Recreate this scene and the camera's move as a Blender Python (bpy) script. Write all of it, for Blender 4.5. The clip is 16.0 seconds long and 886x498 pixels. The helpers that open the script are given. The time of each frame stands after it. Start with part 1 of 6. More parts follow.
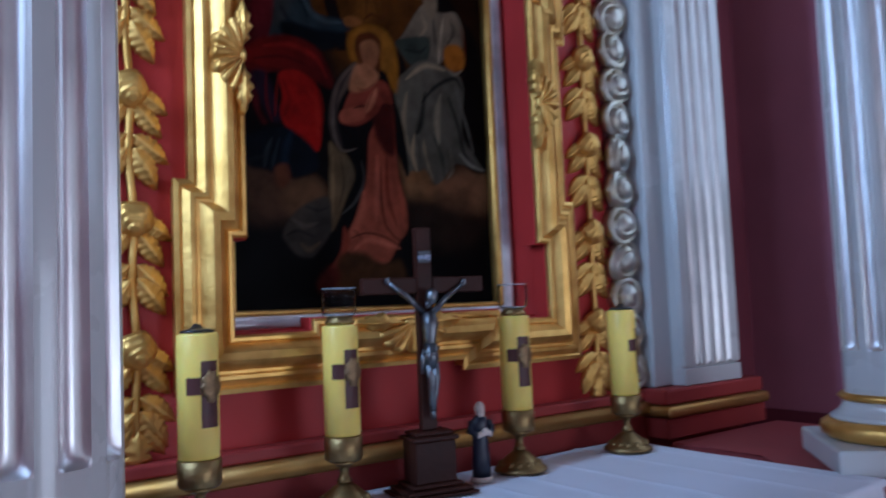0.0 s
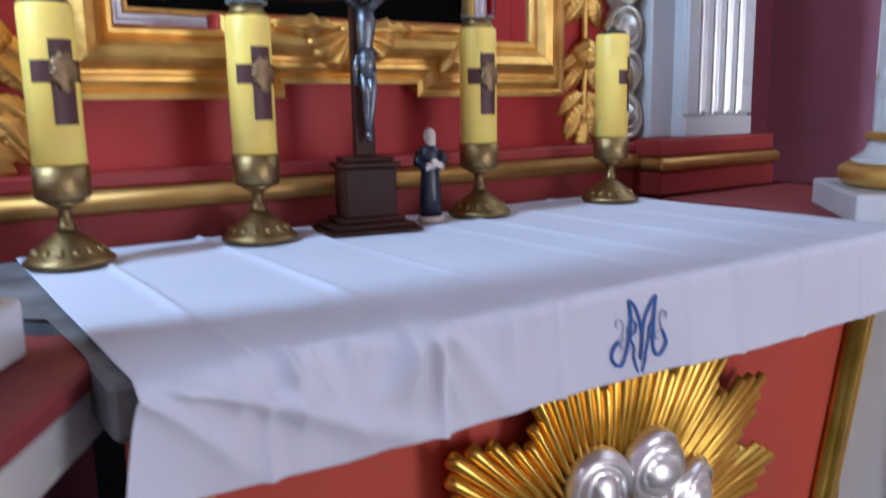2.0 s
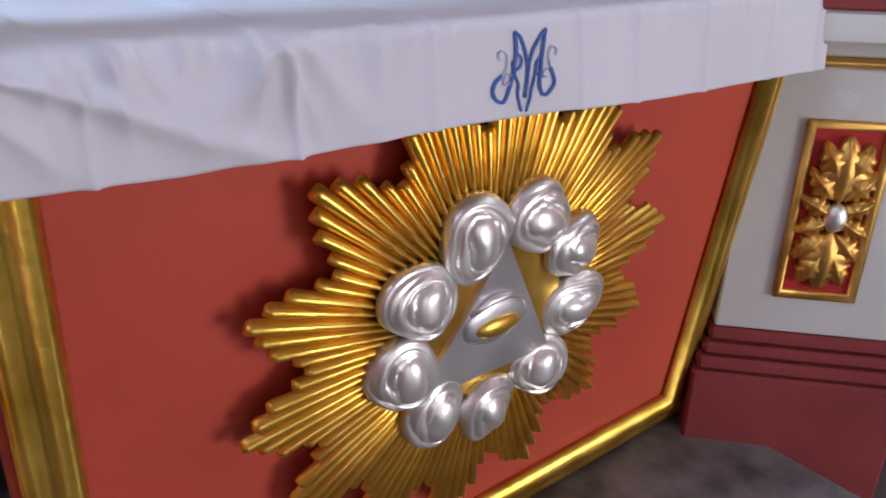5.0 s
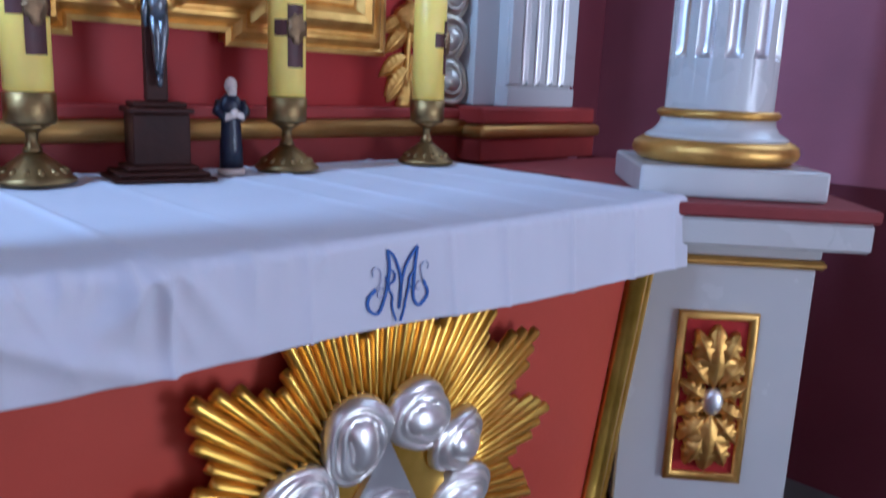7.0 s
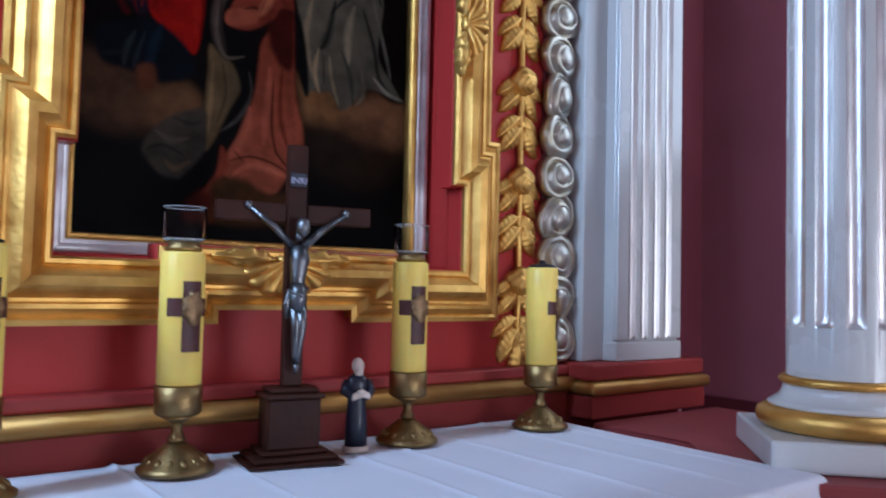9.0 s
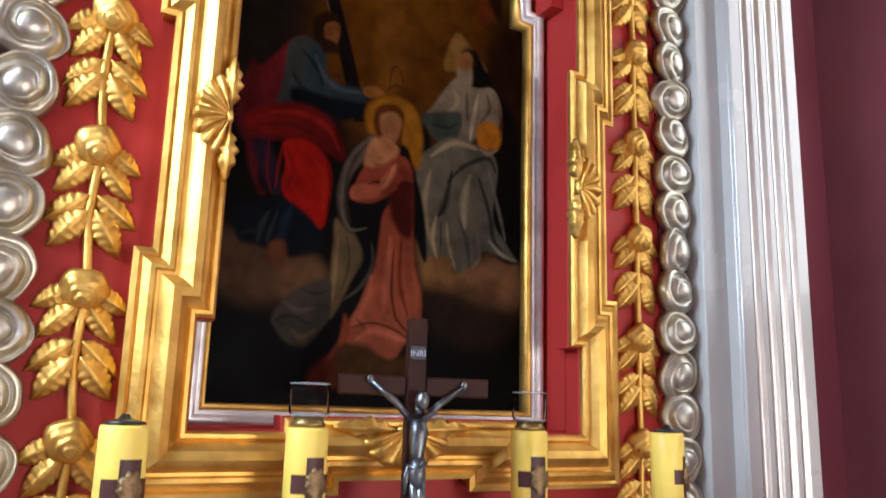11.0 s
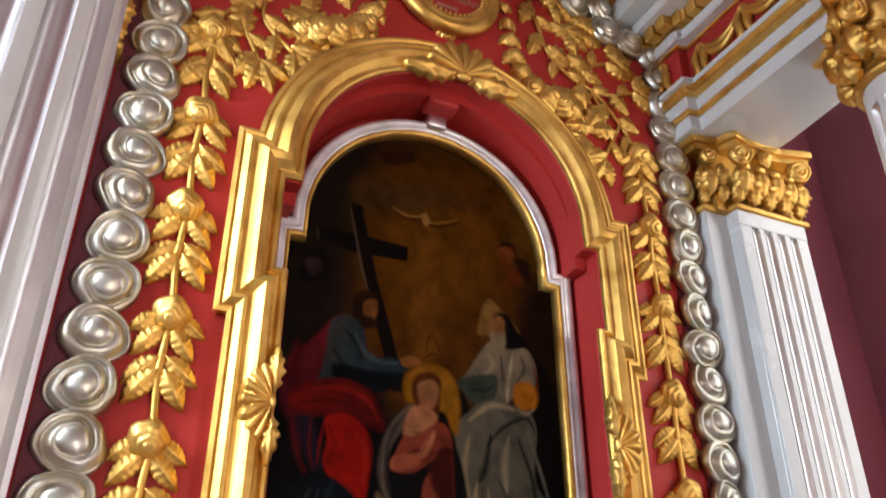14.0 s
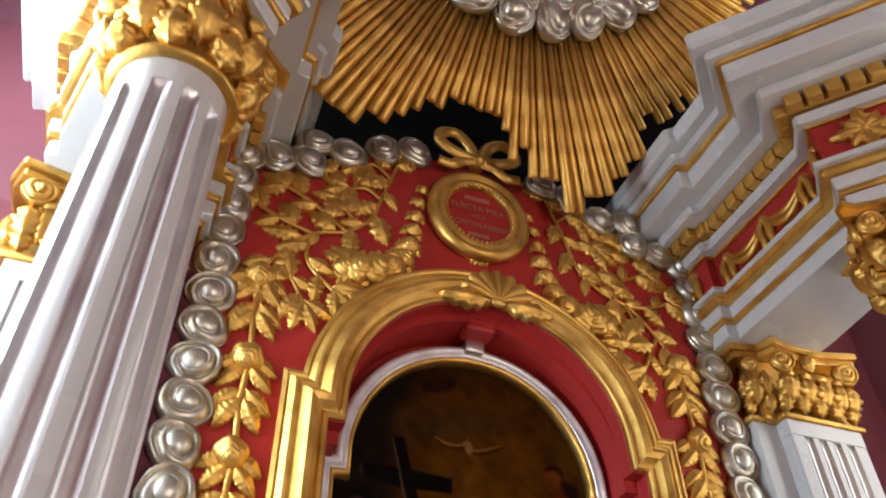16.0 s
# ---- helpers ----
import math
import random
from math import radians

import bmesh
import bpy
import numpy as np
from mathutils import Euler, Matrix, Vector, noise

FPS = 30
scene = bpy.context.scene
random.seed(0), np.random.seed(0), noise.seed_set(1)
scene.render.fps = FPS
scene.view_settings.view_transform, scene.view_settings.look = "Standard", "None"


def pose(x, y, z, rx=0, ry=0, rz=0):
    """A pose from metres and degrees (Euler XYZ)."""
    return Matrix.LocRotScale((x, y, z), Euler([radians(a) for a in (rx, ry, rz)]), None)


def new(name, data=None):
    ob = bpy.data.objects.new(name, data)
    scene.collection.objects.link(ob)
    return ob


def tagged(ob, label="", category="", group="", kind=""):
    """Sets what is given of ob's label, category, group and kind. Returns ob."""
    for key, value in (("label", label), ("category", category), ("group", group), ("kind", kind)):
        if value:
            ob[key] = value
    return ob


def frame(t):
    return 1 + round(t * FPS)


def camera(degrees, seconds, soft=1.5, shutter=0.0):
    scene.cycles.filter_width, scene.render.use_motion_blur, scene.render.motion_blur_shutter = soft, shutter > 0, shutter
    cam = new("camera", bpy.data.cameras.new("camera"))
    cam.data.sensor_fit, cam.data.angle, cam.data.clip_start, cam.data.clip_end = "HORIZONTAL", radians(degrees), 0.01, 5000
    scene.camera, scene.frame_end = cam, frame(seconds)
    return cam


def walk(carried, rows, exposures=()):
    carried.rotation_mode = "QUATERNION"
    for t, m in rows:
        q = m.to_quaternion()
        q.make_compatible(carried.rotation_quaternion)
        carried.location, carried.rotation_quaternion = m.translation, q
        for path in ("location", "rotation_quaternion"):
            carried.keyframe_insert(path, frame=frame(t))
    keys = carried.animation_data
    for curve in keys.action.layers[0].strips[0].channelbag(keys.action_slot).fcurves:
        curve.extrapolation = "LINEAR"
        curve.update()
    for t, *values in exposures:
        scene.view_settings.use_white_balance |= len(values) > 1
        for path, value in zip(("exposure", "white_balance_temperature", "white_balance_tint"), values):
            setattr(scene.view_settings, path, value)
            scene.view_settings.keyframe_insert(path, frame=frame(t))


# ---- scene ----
cam = camera(58.81, 16.0, soft=1.7, shutter=0.5)
ROWS = [
    (0.0, -1.0607, -1.6445, 1.4075, -35.87, 4.11, 2.38),
    (0.5, -0.9559, -1.5558, 1.3696, -30.60, 2.23, 1.41),
    (1.0, -0.9176, -1.4869, 1.3222, -32.63, -0.36, 2.24),
    (1.5, -0.8694, -1.4536, 1.2694, -34.71, -4.38, 2.34),
    (2.0, -0.7755, -1.4635, 1.2172, -34.99, -10.11, 1.08),
    (2.5, -0.7248, -1.4601, 1.1738, -34.56, -14.22, 0.17),
    (3.0, -0.7222, -1.4787, 1.1432, -33.87, -17.55, 0.06),
    (3.5, -0.7226, -1.4766, 1.1141, -34.93, -22.16, -1.02),
    (6.0, -0.6632, -1.5172, 1.1104, -41.02, -22.72, -3.19),
    (6.5, -0.6607, -1.5444, 1.1486, -42.64, -17.53, -3.19),
    (7.0, -0.6670, -1.5626, 1.1880, -43.45, -11.97, -2.34),
    (7.5, -0.6767, -1.5676, 1.2249, -43.84, -6.27, -1.43),
    (8.0, -0.6938, -1.5597, 1.2798, -44.05, -1.35, -0.92),
    (8.5, -0.7134, -1.5435, 1.3054, -41.30, 0.79, -1.23),
    (9.0, -0.7379, -1.5230, 1.3253, -37.63, 2.73, -1.29),
    (9.5, -0.7500, -1.5152, 1.3412, -35.01, 4.43, -0.81),
    (10.0, -0.7542, -1.5227, 1.3692, -32.48, 6.82, -0.97),
    (12.5, -0.7645, -1.5691, 1.4462, -27.19, 17.64, -0.74),
    (13.0, -0.7573, -1.5908, 1.4559, -26.19, 20.06, -0.00),
    (13.5, -0.7597, -1.6199, 1.4674, -25.44, 24.34, 0.14),
    (14.0, -0.7665, -1.6412, 1.4797, -24.80, 27.95, 0.05),
    (14.5, -0.7715, -1.6561, 1.4890, -23.70, 31.41, 0.37),
    (15.0, -0.7772, -1.6836, 1.4995, -23.00, 35.33, -0.09),
    (15.5, -0.7759, -1.7204, 1.5165, -22.25, 38.91, 0.02),
    (16.0, -0.7947, -1.7338, 1.5441, -20.65, 41.67, 0.71),
]
EXPOSURES = [
    (0.0, -1.48, 4850, 10), (0.5, -1.30, 4850, 10), (1.0, -1.06, 4900, 10), (1.5, -0.77, 5150, 10), (2.0, -0.58, 5350, 10), (2.5, -0.52, 5700, 10), (3.5, -0.48, 6200, 10), (6.0, -0.60, 5250, 10), (7.0, -0.74, 4750, 10),
    (8.0, -0.85, 4950, 10), (9.0, -0.86, 5250, 10), (10.0, -0.55, 6050, 10), (12.5, -0.28, 6650, 10), (14.5, -0.46, 6900, 10), (16.0, -0.66, 7000, 10),
]
walk(cam, [(t, pose(x, y, z, 90 + pitch, roll, yaw)) for t, x, y, z, yaw, pitch, roll in ROWS], EXPOSURES)

# ---- world and lights ----
world = bpy.data.worlds.new("world")
scene.world = world
world.use_nodes = True
wn = world.node_tree.nodes
sky = wn.new("ShaderNodeTexSky")
sky.sky_type, sky.sun_disc = "NISHITA", False
sky.sun_elevation, sky.sun_rotation = radians(42), radians(150)
world.node_tree.links.new(sky.outputs[0], wn["Background"].inputs[0])
wn["Background"].inputs[1].default_value = 0.12


def area_light(name, x, y, z, rx, rz, w, h, power, colour):
    """An area lamp, w by h metres; some stand in a window's opening for its daylight."""
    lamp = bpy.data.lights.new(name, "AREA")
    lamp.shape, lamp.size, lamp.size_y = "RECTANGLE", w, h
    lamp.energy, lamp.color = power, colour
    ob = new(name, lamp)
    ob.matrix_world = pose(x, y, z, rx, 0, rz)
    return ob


area_light("daylight_east", 1.97, -1.05, 3.0, 90, 90, 1.1, 2.2, 27, (0.82, 0.91, 1.0))
area_light("daylight_west", -1.97, -1.10, 2.99, 90, -90, 0.8, 2.2, 40, (0.68, 0.82, 1.0))
# Narrow extra lamp, added to light the cloth's back and the right reveal.
area_light("daylight_west_narrow", -1.97, -0.45, 2.99, 90, -90, 0.20, 2.2, 125, (0.60, 0.79, 1.0))
# Low fill lamp added before the closed south wall to brighten the altar front.
area_light("fill_nave_right", 1.5, -5.17, 0.85, 90, 0, 1.7, 1.9, 170, (1.0, 0.96, 0.91))
# Warm fill lamp added on the left, with no opening behind it.
area_light("fill_nave_left", -2.2, -5.17, 1.7, 90, 0, 1.5, 2.8, 70, (1.0, 0.95, 0.89))

# ---- materials ----


def material(name, colour, rough=0.5, metal=0.0, vary=0.12, scale=6.0, bump=0.15, bump_scale=60.0, tone=None, fine=0.0, coat=0.0, gloss=0.5):
    """A surface with large stains, fine grain and a little relief."""
    m = bpy.data.materials.new(name)
    m.use_nodes = True
    n, l = m.node_tree.nodes, m.node_tree.links
    b = n["Principled BSDF"]
    b.inputs["Roughness"].default_value, b.inputs["Metallic"].default_value = rough, metal
    b.inputs["Coat Weight"].default_value = coat
    b.inputs["Specular IOR Level"].default_value = gloss
    co = n.new("ShaderNodeTexCoord")
    big = n.new("ShaderNodeTexNoise")
    big.inputs["Scale"].default_value, big.inputs["Detail"].default_value = scale, 5
    small = n.new("ShaderNodeTexNoise")
    small.inputs["Scale"].default_value, small.inputs["Detail"].default_value = bump_scale, 3
    l.new(co.outputs["Object"], big.inputs["Vector"])
    l.new(co.outputs["Object"], small.inputs["Vector"])
    ramp = n.new("ShaderNodeValToRGB")
    dark = [c * (1 - vary * 2) for c in colour] if tone is None else tone
    ramp.color_ramp.elements[0].color, ramp.color_ramp.elements[1].color = (*dark, 1), (*colour, 1)
    ramp.color_ramp.elements[0].position, ramp.color_ramp.elements[1].position = 0.28, 0.62
    l.new(big.outputs["Fac"], ramp.inputs["Fac"])
    mix = n.new("ShaderNodeMix")
    mix.data_type, mix.blend_type = "RGBA", "MULTIPLY"
    mix.inputs[0].default_value = fine
    l.new(ramp.outputs[0], mix.inputs[6])
    l.new(small.outputs["Color"], mix.inputs[7])
    l.new(mix.outputs[2], b.inputs["Base Color"])
    rr = n.new("ShaderNodeMapRange")
    rr.inputs[3].default_value, rr.inputs[4].default_value = max(0.02, rough - 0.09), min(1, rough + 0.12)
    l.new(big.outputs["Fac"], rr.inputs[0])
    l.new(rr.outputs[0], b.inputs["Roughness"])
    bp = n.new("ShaderNodeBump")
    bp.inputs["Strength"].default_value, bp.inputs["Distance"].default_value = bump, 0.004
    l.new(small.outputs["Fac"], bp.inputs["Height"])
    l.new(bp.outputs[0], b.inputs["Normal"])
    return m


GOLD = material("gilding", (0.78, 0.48, 0.13), 0.44, 0.94, scale=13, tone=(0.48, 0.25, 0.05), bump=0.34, bump_scale=70)
BRIGHT_GOLD = material("bright_gilding", (0.87, 0.56, 0.10), 0.31, 0.94, scale=13, tone=(0.60, 0.34, 0.03), bump=0.22, bump_scale=70)
GOLD_DULL = material("dull_gilding", (0.50, 0.29, 0.09), 0.50, 1.0, scale=11, tone=(0.42, 0.22, 0.05), bump=0.3, bump_scale=60)
# Yellowish tone: tarnish, with the gilding's reflections put into the colour.
SILVER = material("silver_leaf", (0.58, 0.56, 0.50), 0.38, 1.0, scale=17, tone=(0.44, 0.37, 0.24), bump=0.22, bump_scale=48)
SILVER_BRIGHT = material("bright_silver_leaf", (0.80, 0.79, 0.78), 0.40, 1.0, scale=10, tone=(0.66, 0.64, 0.64), bump=0.10, bump_scale=40)
RED = material("red_paint", (0.40, 0.029, 0.025), 0.46, 0.0, vary=0.10, scale=3.5, bump=0.10, bump_scale=35, gloss=0.22)
RED_FRONT = material("brick_red_paint", (0.52, 0.080, 0.048), 0.45, 0.0, vary=0.08, scale=3, bump=0.12, bump_scale=50, gloss=0.3)
LEDGE_RED = material("brownish_red_paint", (0.31, 0.040, 0.034), 0.5, 0.0, vary=0.14, scale=5, bump=0.14, bump_scale=50, gloss=0.22)
FOOT_RED = material("dusky_red_paint", (0.24, 0.045, 0.045), 0.55, 0.0, vary=0.12, scale=4, bump=0.15, bump_scale=60, gloss=0.2)
WHITE = material("white_lacquer", (0.57, 0.565, 0.55), 0.24, 0.0, vary=0.04, scale=4, bump=0.06, bump_scale=22, coat=0.25)
PURPLE = material("mauve_wall_paint", (0.42, 0.152, 0.205), 0.62, 0.0, vary=0.09, scale=2.2, bump=0.2, bump_scale=90)
# Dark maroon for shaded strips of wall and gaps: shade put into the colour.
MAROON = material("maroon_shade", (0.150, 0.032, 0.045), 0.6, 0.0, vary=0.1, scale=2.5, bump=0.2, bump_scale=90, gloss=0.25)
OCHRE = material("ochre_wall_paint", (0.55, 0.34, 0.08), 0.6, 0.0, vary=0.08, scale=3, bump=0.15, bump_scale=80)
PLASTER = material("white_plaster", (0.74, 0.73, 0.70), 0.7, 0.0, vary=0.05, scale=2.5, bump=0.2, bump_scale=80)
STONE = material("grey_stone", (0.24, 0.235, 0.235), 0.60, 0.0, tone=(0.085, 0.08, 0.08), scale=11, bump=0.4, bump_scale=70, fine=0.35)
FRAME_SILVER = material("tarnished_silver_leaf", (0.86, 0.85, 0.86), 0.34, 0.55, scale=14, tone=(0.55, 0.52, 0.52), bump=0.12, bump_scale=45)
PALE_STONE = material("grey_floor_stone", (0.13, 0.12, 0.115), 0.45, 0.0, vary=0.1, scale=4, bump=0.2, bump_scale=60, fine=0.15)
CLOUD_SILVER = material("polished_silver_leaf", (0.92, 0.90, 0.87), 0.34, 0.8, scale=14, tone=(0.70, 0.66, 0.60), bump=0.15, bump_scale=45)
WAX = material("yellow_wax", (0.98, 0.72, 0.15), 0.42, 0.0, vary=0.05, scale=14, bump=0.08, bump_scale=40)
WAX.node_tree.nodes["Principled BSDF"].inputs["Subsurface Weight"].default_value = 0.25
WAX.node_tree.nodes["Principled BSDF"].inputs["Subsurface Radius"].default_value = (0.02, 0.012, 0.004)
BRASS = material("aged_brass", (0.32, 0.22, 0.09), 0.42, 1.0, scale=22, tone=(0.17, 0.11, 0.045), bump=0.35, bump_scale=90)
BROWN_WAX = material("brown_wax", (0.075, 0.020, 0.016), 0.5, 0.0, vary=0.15, scale=30, bump=0.2, bump_scale=120)
RELIEF = material("bronzed_relief", (0.30, 0.19, 0.09), 0.42, 0.7, scale=40, tone=(0.10, 0.06, 0.03), bump=0.5, bump_scale=160)
DARK_WOOD = material("dark_wood", (0.042, 0.013, 0.008), 0.48, 0.0, vary=0.22, scale=14, bump=0.2, bump_scale=60, gloss=0.15)
PEWTER = material("pewter", (0.20, 0.21, 0.22), 0.36, 1.0, scale=30, tone=(0.09, 0.09, 0.10), bump=0.3, bump_scale=90)
BLACK = material("black_paint", (0.012, 0.012, 0.016), 0.35, 0.0, vary=0.2, scale=30, bump=0.2, bump_scale=80)
HABIT = material("dark_habit_paint", (0.012, 0.014, 0.030), 0.30, 0.0, vary=0.2, scale=40, bump=0.2, bump_scale=90)
PALE = material("pale_paint", (0.62, 0.50, 0.42), 0.45, 0.0, vary=0.12, scale=60, bump=0.1, bump_scale=100)
BLUE = material("blue_embroidery", (0.035, 0.12, 0.42), 0.55, 0.0, vary=0.12, scale=80, bump=0.4, bump_scale=300)
LILAC = material("pale_thread", (0.42, 0.44, 0.58), 0.6, 0.0, vary=0.1, scale=80, bump=0.3, bump_scale=300)
LETTER = material("pale_lettering", (0.42, 0.15, 0.10), 0.5, 0.0, vary=0.1, scale=30)
# Near-black that stands in for unlit voids and gaps.
VOID = material("void_black", (0.004, 0.0035, 0.003), 0.8, 0.0, vary=0.2, scale=5, gloss=0.08)



def glass(name, ior, whiten):
    """Thin clear glass: see-through, glossy at a slant; a share of dull white imitates highlights."""
    m = bpy.data.materials.new(name)
    m.use_nodes = True
    n, l = m.node_tree.nodes, m.node_tree.links
    n.remove(n["Principled BSDF"])
    clear, shine, fres, dull = n.new("ShaderNodeBsdfTransparent"), n.new("ShaderNodeBsdfGlossy"), n.new("ShaderNodeFresnel"), n.new("ShaderNodeBsdfDiffuse")
    mix1, mix2 = n.new("ShaderNodeMixShader"), n.new("ShaderNodeMixShader")
    clear.inputs["Color"].default_value, dull.inputs["Color"].default_value = (0.99, 0.992, 0.995, 1), (0.85, 0.88, 0.90, 1)
    shine.inputs["Roughness"].default_value, fres.inputs["IOR"].default_value, mix2.inputs[0].default_value = 0.05, ior, whiten
    l.new(fres.outputs[0], mix1.inputs[0])
    l.new(clear.outputs[0], mix1.inputs[1])
    l.new(shine.outputs[0], mix1.inputs[2])
    l.new(mix1.outputs[0], mix2.inputs[1])
    l.new(dull.outputs[0], mix2.inputs[2])
    l.new(mix2.outputs[0], n["Material Output"].inputs["Surface"])
    return m


GLASS = glass("clear_glass", 1.10, 0.0)
# Edge glass: the rim's highlight is put in as dull white.
GLASS_EDGE = glass("bright_glass_edge", 1.4, 0.22)

LINEN = material("white_linen", (0.66, 0.655, 0.715), 0.75, 0.0, vary=0.03, scale=5, bump=0.06, bump_scale=420)
lb = LINEN.node_tree.nodes["Principled BSDF"]
lb.inputs["Sheen Weight"].default_value = 0.1

PANE = bpy.data.materials.new("bright_window_pane")
PANE.use_nodes = True
pn = PANE.node_tree.nodes["Principled BSDF"]
pn.inputs["Emission Color"].default_value, pn.inputs["Emission Strength"].default_value = (0.92, 0.96, 1.0, 1), 2.2

# ---- mesh helpers ----


def part(name, bm, mat, parent=None, label="", smooth=True, at=None):
    """Links a bmesh as one mesh object under a thing or part."""
    me = bpy.data.meshes.new(name)
    bmesh.ops.recalc_face_normals(bm, faces=bm.faces)
    for f in bm.faces:
        f.smooth = smooth
    bm.to_mesh(me)
    bm.free()
    for m in (mat if isinstance(mat, (list, tuple)) else [mat]):
        me.materials.append(m)
    return put(name, me, parent, at, label)


def put(name, me, parent=None, at=None, label=""):
    ob = new(name, me)
    ob.parent = parent
    if at is not None:
        ob.matrix_basis = at
    if label:
        ob["label"] = label
    return ob


def thing(name, label, category, group="", kind="", at=None):
    ob = new(name)
    if at is not None:
        ob.matrix_basis = at
    return tagged(ob, label, category, group, kind)


def sharp(ob, angle=35):
    """Flat shading over edges sharper than the angle."""
    me = ob.data
    bm = bmesh.new()
    bm.from_mesh(me)
    for e in bm.edges:
        if len(e.link_faces) == 2 and e.calc_face_angle(0) > radians(angle):
            e.smooth = False
    bm.to_mesh(me)
    bm.free()
    return ob


def box(x0, x1, y0, y1, z0, z1, bevel=0.0):
    bm = bmesh.new()
    bmesh.ops.create_cube(bm, size=1)
    for v in bm.verts:
        v.co = Vector((x0 + (v.co.x + 0.5) * (x1 - x0), y0 + (v.co.y + 0.5) * (y1 - y0), z0 + (v.co.z + 0.5) * (z1 - z0)))
    if bevel:
        bmesh.ops.bevel(bm, geom=bm.edges[:], offset=bevel, segments=2, affect="EDGES", profile=0.5)
    return bm


def lathe(profile, n=32, sx=1.0, sy=1.0):
    """A turned body from (radius, height) pairs, closed at both ends."""
    bm = bmesh.new()
    rings = []
    for r, z in profile:
        rings.append([bm.verts.new((r * sx * math.cos(2 * math.pi * i / n), r * sy * math.sin(2 * math.pi * i / n), z)) for i in range(n)])
    for a, b in zip(rings, rings[1:]):
        for i in range(n):
            bm.faces.new((a[i], a[(i + 1) % n], b[(i + 1) % n], b[i]))
    bm.faces.new(rings[0][::-1])
    bm.faces.new(rings[-1])
    return bm


def sweep(path, profile, closed=False):
    """Runs a moulding along a path in the x-z plane. profile: (across, forward) pairs, across counted to the path's left; the corners are mitred."""
    bm = bmesh.new()
    n = len(path)
    rings = []
    for i in range(n):
        p = Vector(path[i])
        before = Vector(path[i - 1]) if (i or closed) else None
        after = Vector(path[(i + 1) % n]) if (i < n - 1 or closed) else None
        d0 = (p - before).normalized() if before is not None else (after - p).normalized()
        d1 = (after - p).normalized() if after is not None else d0
        n0, n1 = Vector((-d0.y, d0.x)), Vector((-d1.y, d1.x))
        mid = (n0 + n1)
        mid = mid / max(0.3, mid.dot(n0)) if mid.length > 1e-6 else n0
        rings.append([bm.verts.new((p.x + mid.x * a, -f, p.y + mid.y * a)) for a, f in profile])
    k = len(profile)
    for i in range(n if closed else n - 1):
        a, b = rings[i], rings[(i + 1) % n]
        for j in range(k):
            bm.faces.new((a[j], a[(j + 1) % k], b[(j + 1) % k], b[j]))
    if not closed:
        bm.faces.new(rings[0])
        bm.faces.new(rings[-1][::-1])
    return bm


def prism(outline, z0, z1, bevel=0.0):
    """An upright block over a plan outline."""
    bm = bmesh.new()
    low = [bm.verts.new((x, y, z0)) for x, y in outline]
    high = [bm.verts.new((x, y, z1)) for x, y in outline]
    bm.faces.new(low[::-1])
    bm.faces.new(high)
    for i in range(len(outline)):
        j = (i + 1) % len(outline)
        bm.faces.new((low[i], low[j], high[j], high[i]))
    if bevel:
        bmesh.ops.bevel(bm, geom=bm.edges[:], offset=bevel, segments=1, affect="EDGES")
    return bm


def grow(outline, d):
    """The outline moved outwards by d, with mitred corners."""
    pts = [Vector(p) for p in outline]
    area = sum(a.x * b.y - b.x * a.y for a, b in zip(pts, pts[1:] + pts[:1]))
    s = 1 if area > 0 else -1
    out = []
    for i, p in enumerate(pts):
        d0, d1 = (p - pts[i - 1]).normalized(), (pts[(i + 1) % len(pts)] - p).normalized()
        n0, n1 = Vector((d0.y, -d0.x)) * s, Vector((d1.y, -d1.x)) * s
        m = n0 + n1
        out.append(tuple(p + m / max(0.4, m.dot(n0)) * d))
    return out


def slab(outline, y0, y1):
    """A board with an outline in x and z, from y0 to y1."""
    bm = bmesh.new()
    front = [bm.verts.new((x, y0, z)) for x, z in outline]
    back = [bm.verts.new((x, y1, z)) for x, z in outline]
    bm.faces.new(front)
    bm.faces.new(back[::-1])
    for i in range(len(outline)):
        j = (i + 1) % len(outline)
        bm.faces.new((front[j], front[i], back[i], back[j]))
    return bm


def tube(points, radii, n=8):
    """A round bar along points, with a radius at each."""
    bm = bmesh.new()
    rings = []
    pts = [Vector(p) for p in points]
    for i, p in enumerate(pts):
        d = (pts[min(i + 1, len(pts) - 1)] - pts[max(i - 1, 0)]).normalized()
        u = d.orthogonal().normalized() if abs(d.y) > 0.9 else d.cross(Vector((0, 1, 0))).normalized()
        w = d.cross(u)
        r = radii[i] if isinstance(radii, (list, tuple)) else radii
        rings.append([bm.verts.new(p + u * r * math.cos(2 * math.pi * k / n) + w * r * math.sin(2 * math.pi * k / n)) for k in range(n)])
    for a, b in zip(rings, rings[1:]):
        for k in range(n):
            bm.faces.new((a[k], a[(k + 1) % n], b[(k + 1) % n], b[k]))
    bm.faces.new(rings[0][::-1])
    bm.faces.new(rings[-1])
    return bm


def smooth_path(points, steps=5):
    """Points along a soft curve through the given ones."""
    pts = [Vector(p) for p in points]
    out = []
    for i in range(len(pts) - 1):
        p0, p1, p2, p3 = [pts[min(max(i + q, 0), len(pts) - 1)] for q in (-1, 0, 1, 2)]
        for t in range(steps):
            f = t / steps
            out.append(0.5 * ((2 * p1) + (p2 - p0) * f + (2 * p0 - 5 * p1 + 4 * p2 - p3) * f * f + (3 * p1 - p0 - 3 * p2 + p3) * f ** 3))
    return out + [pts[-1]]


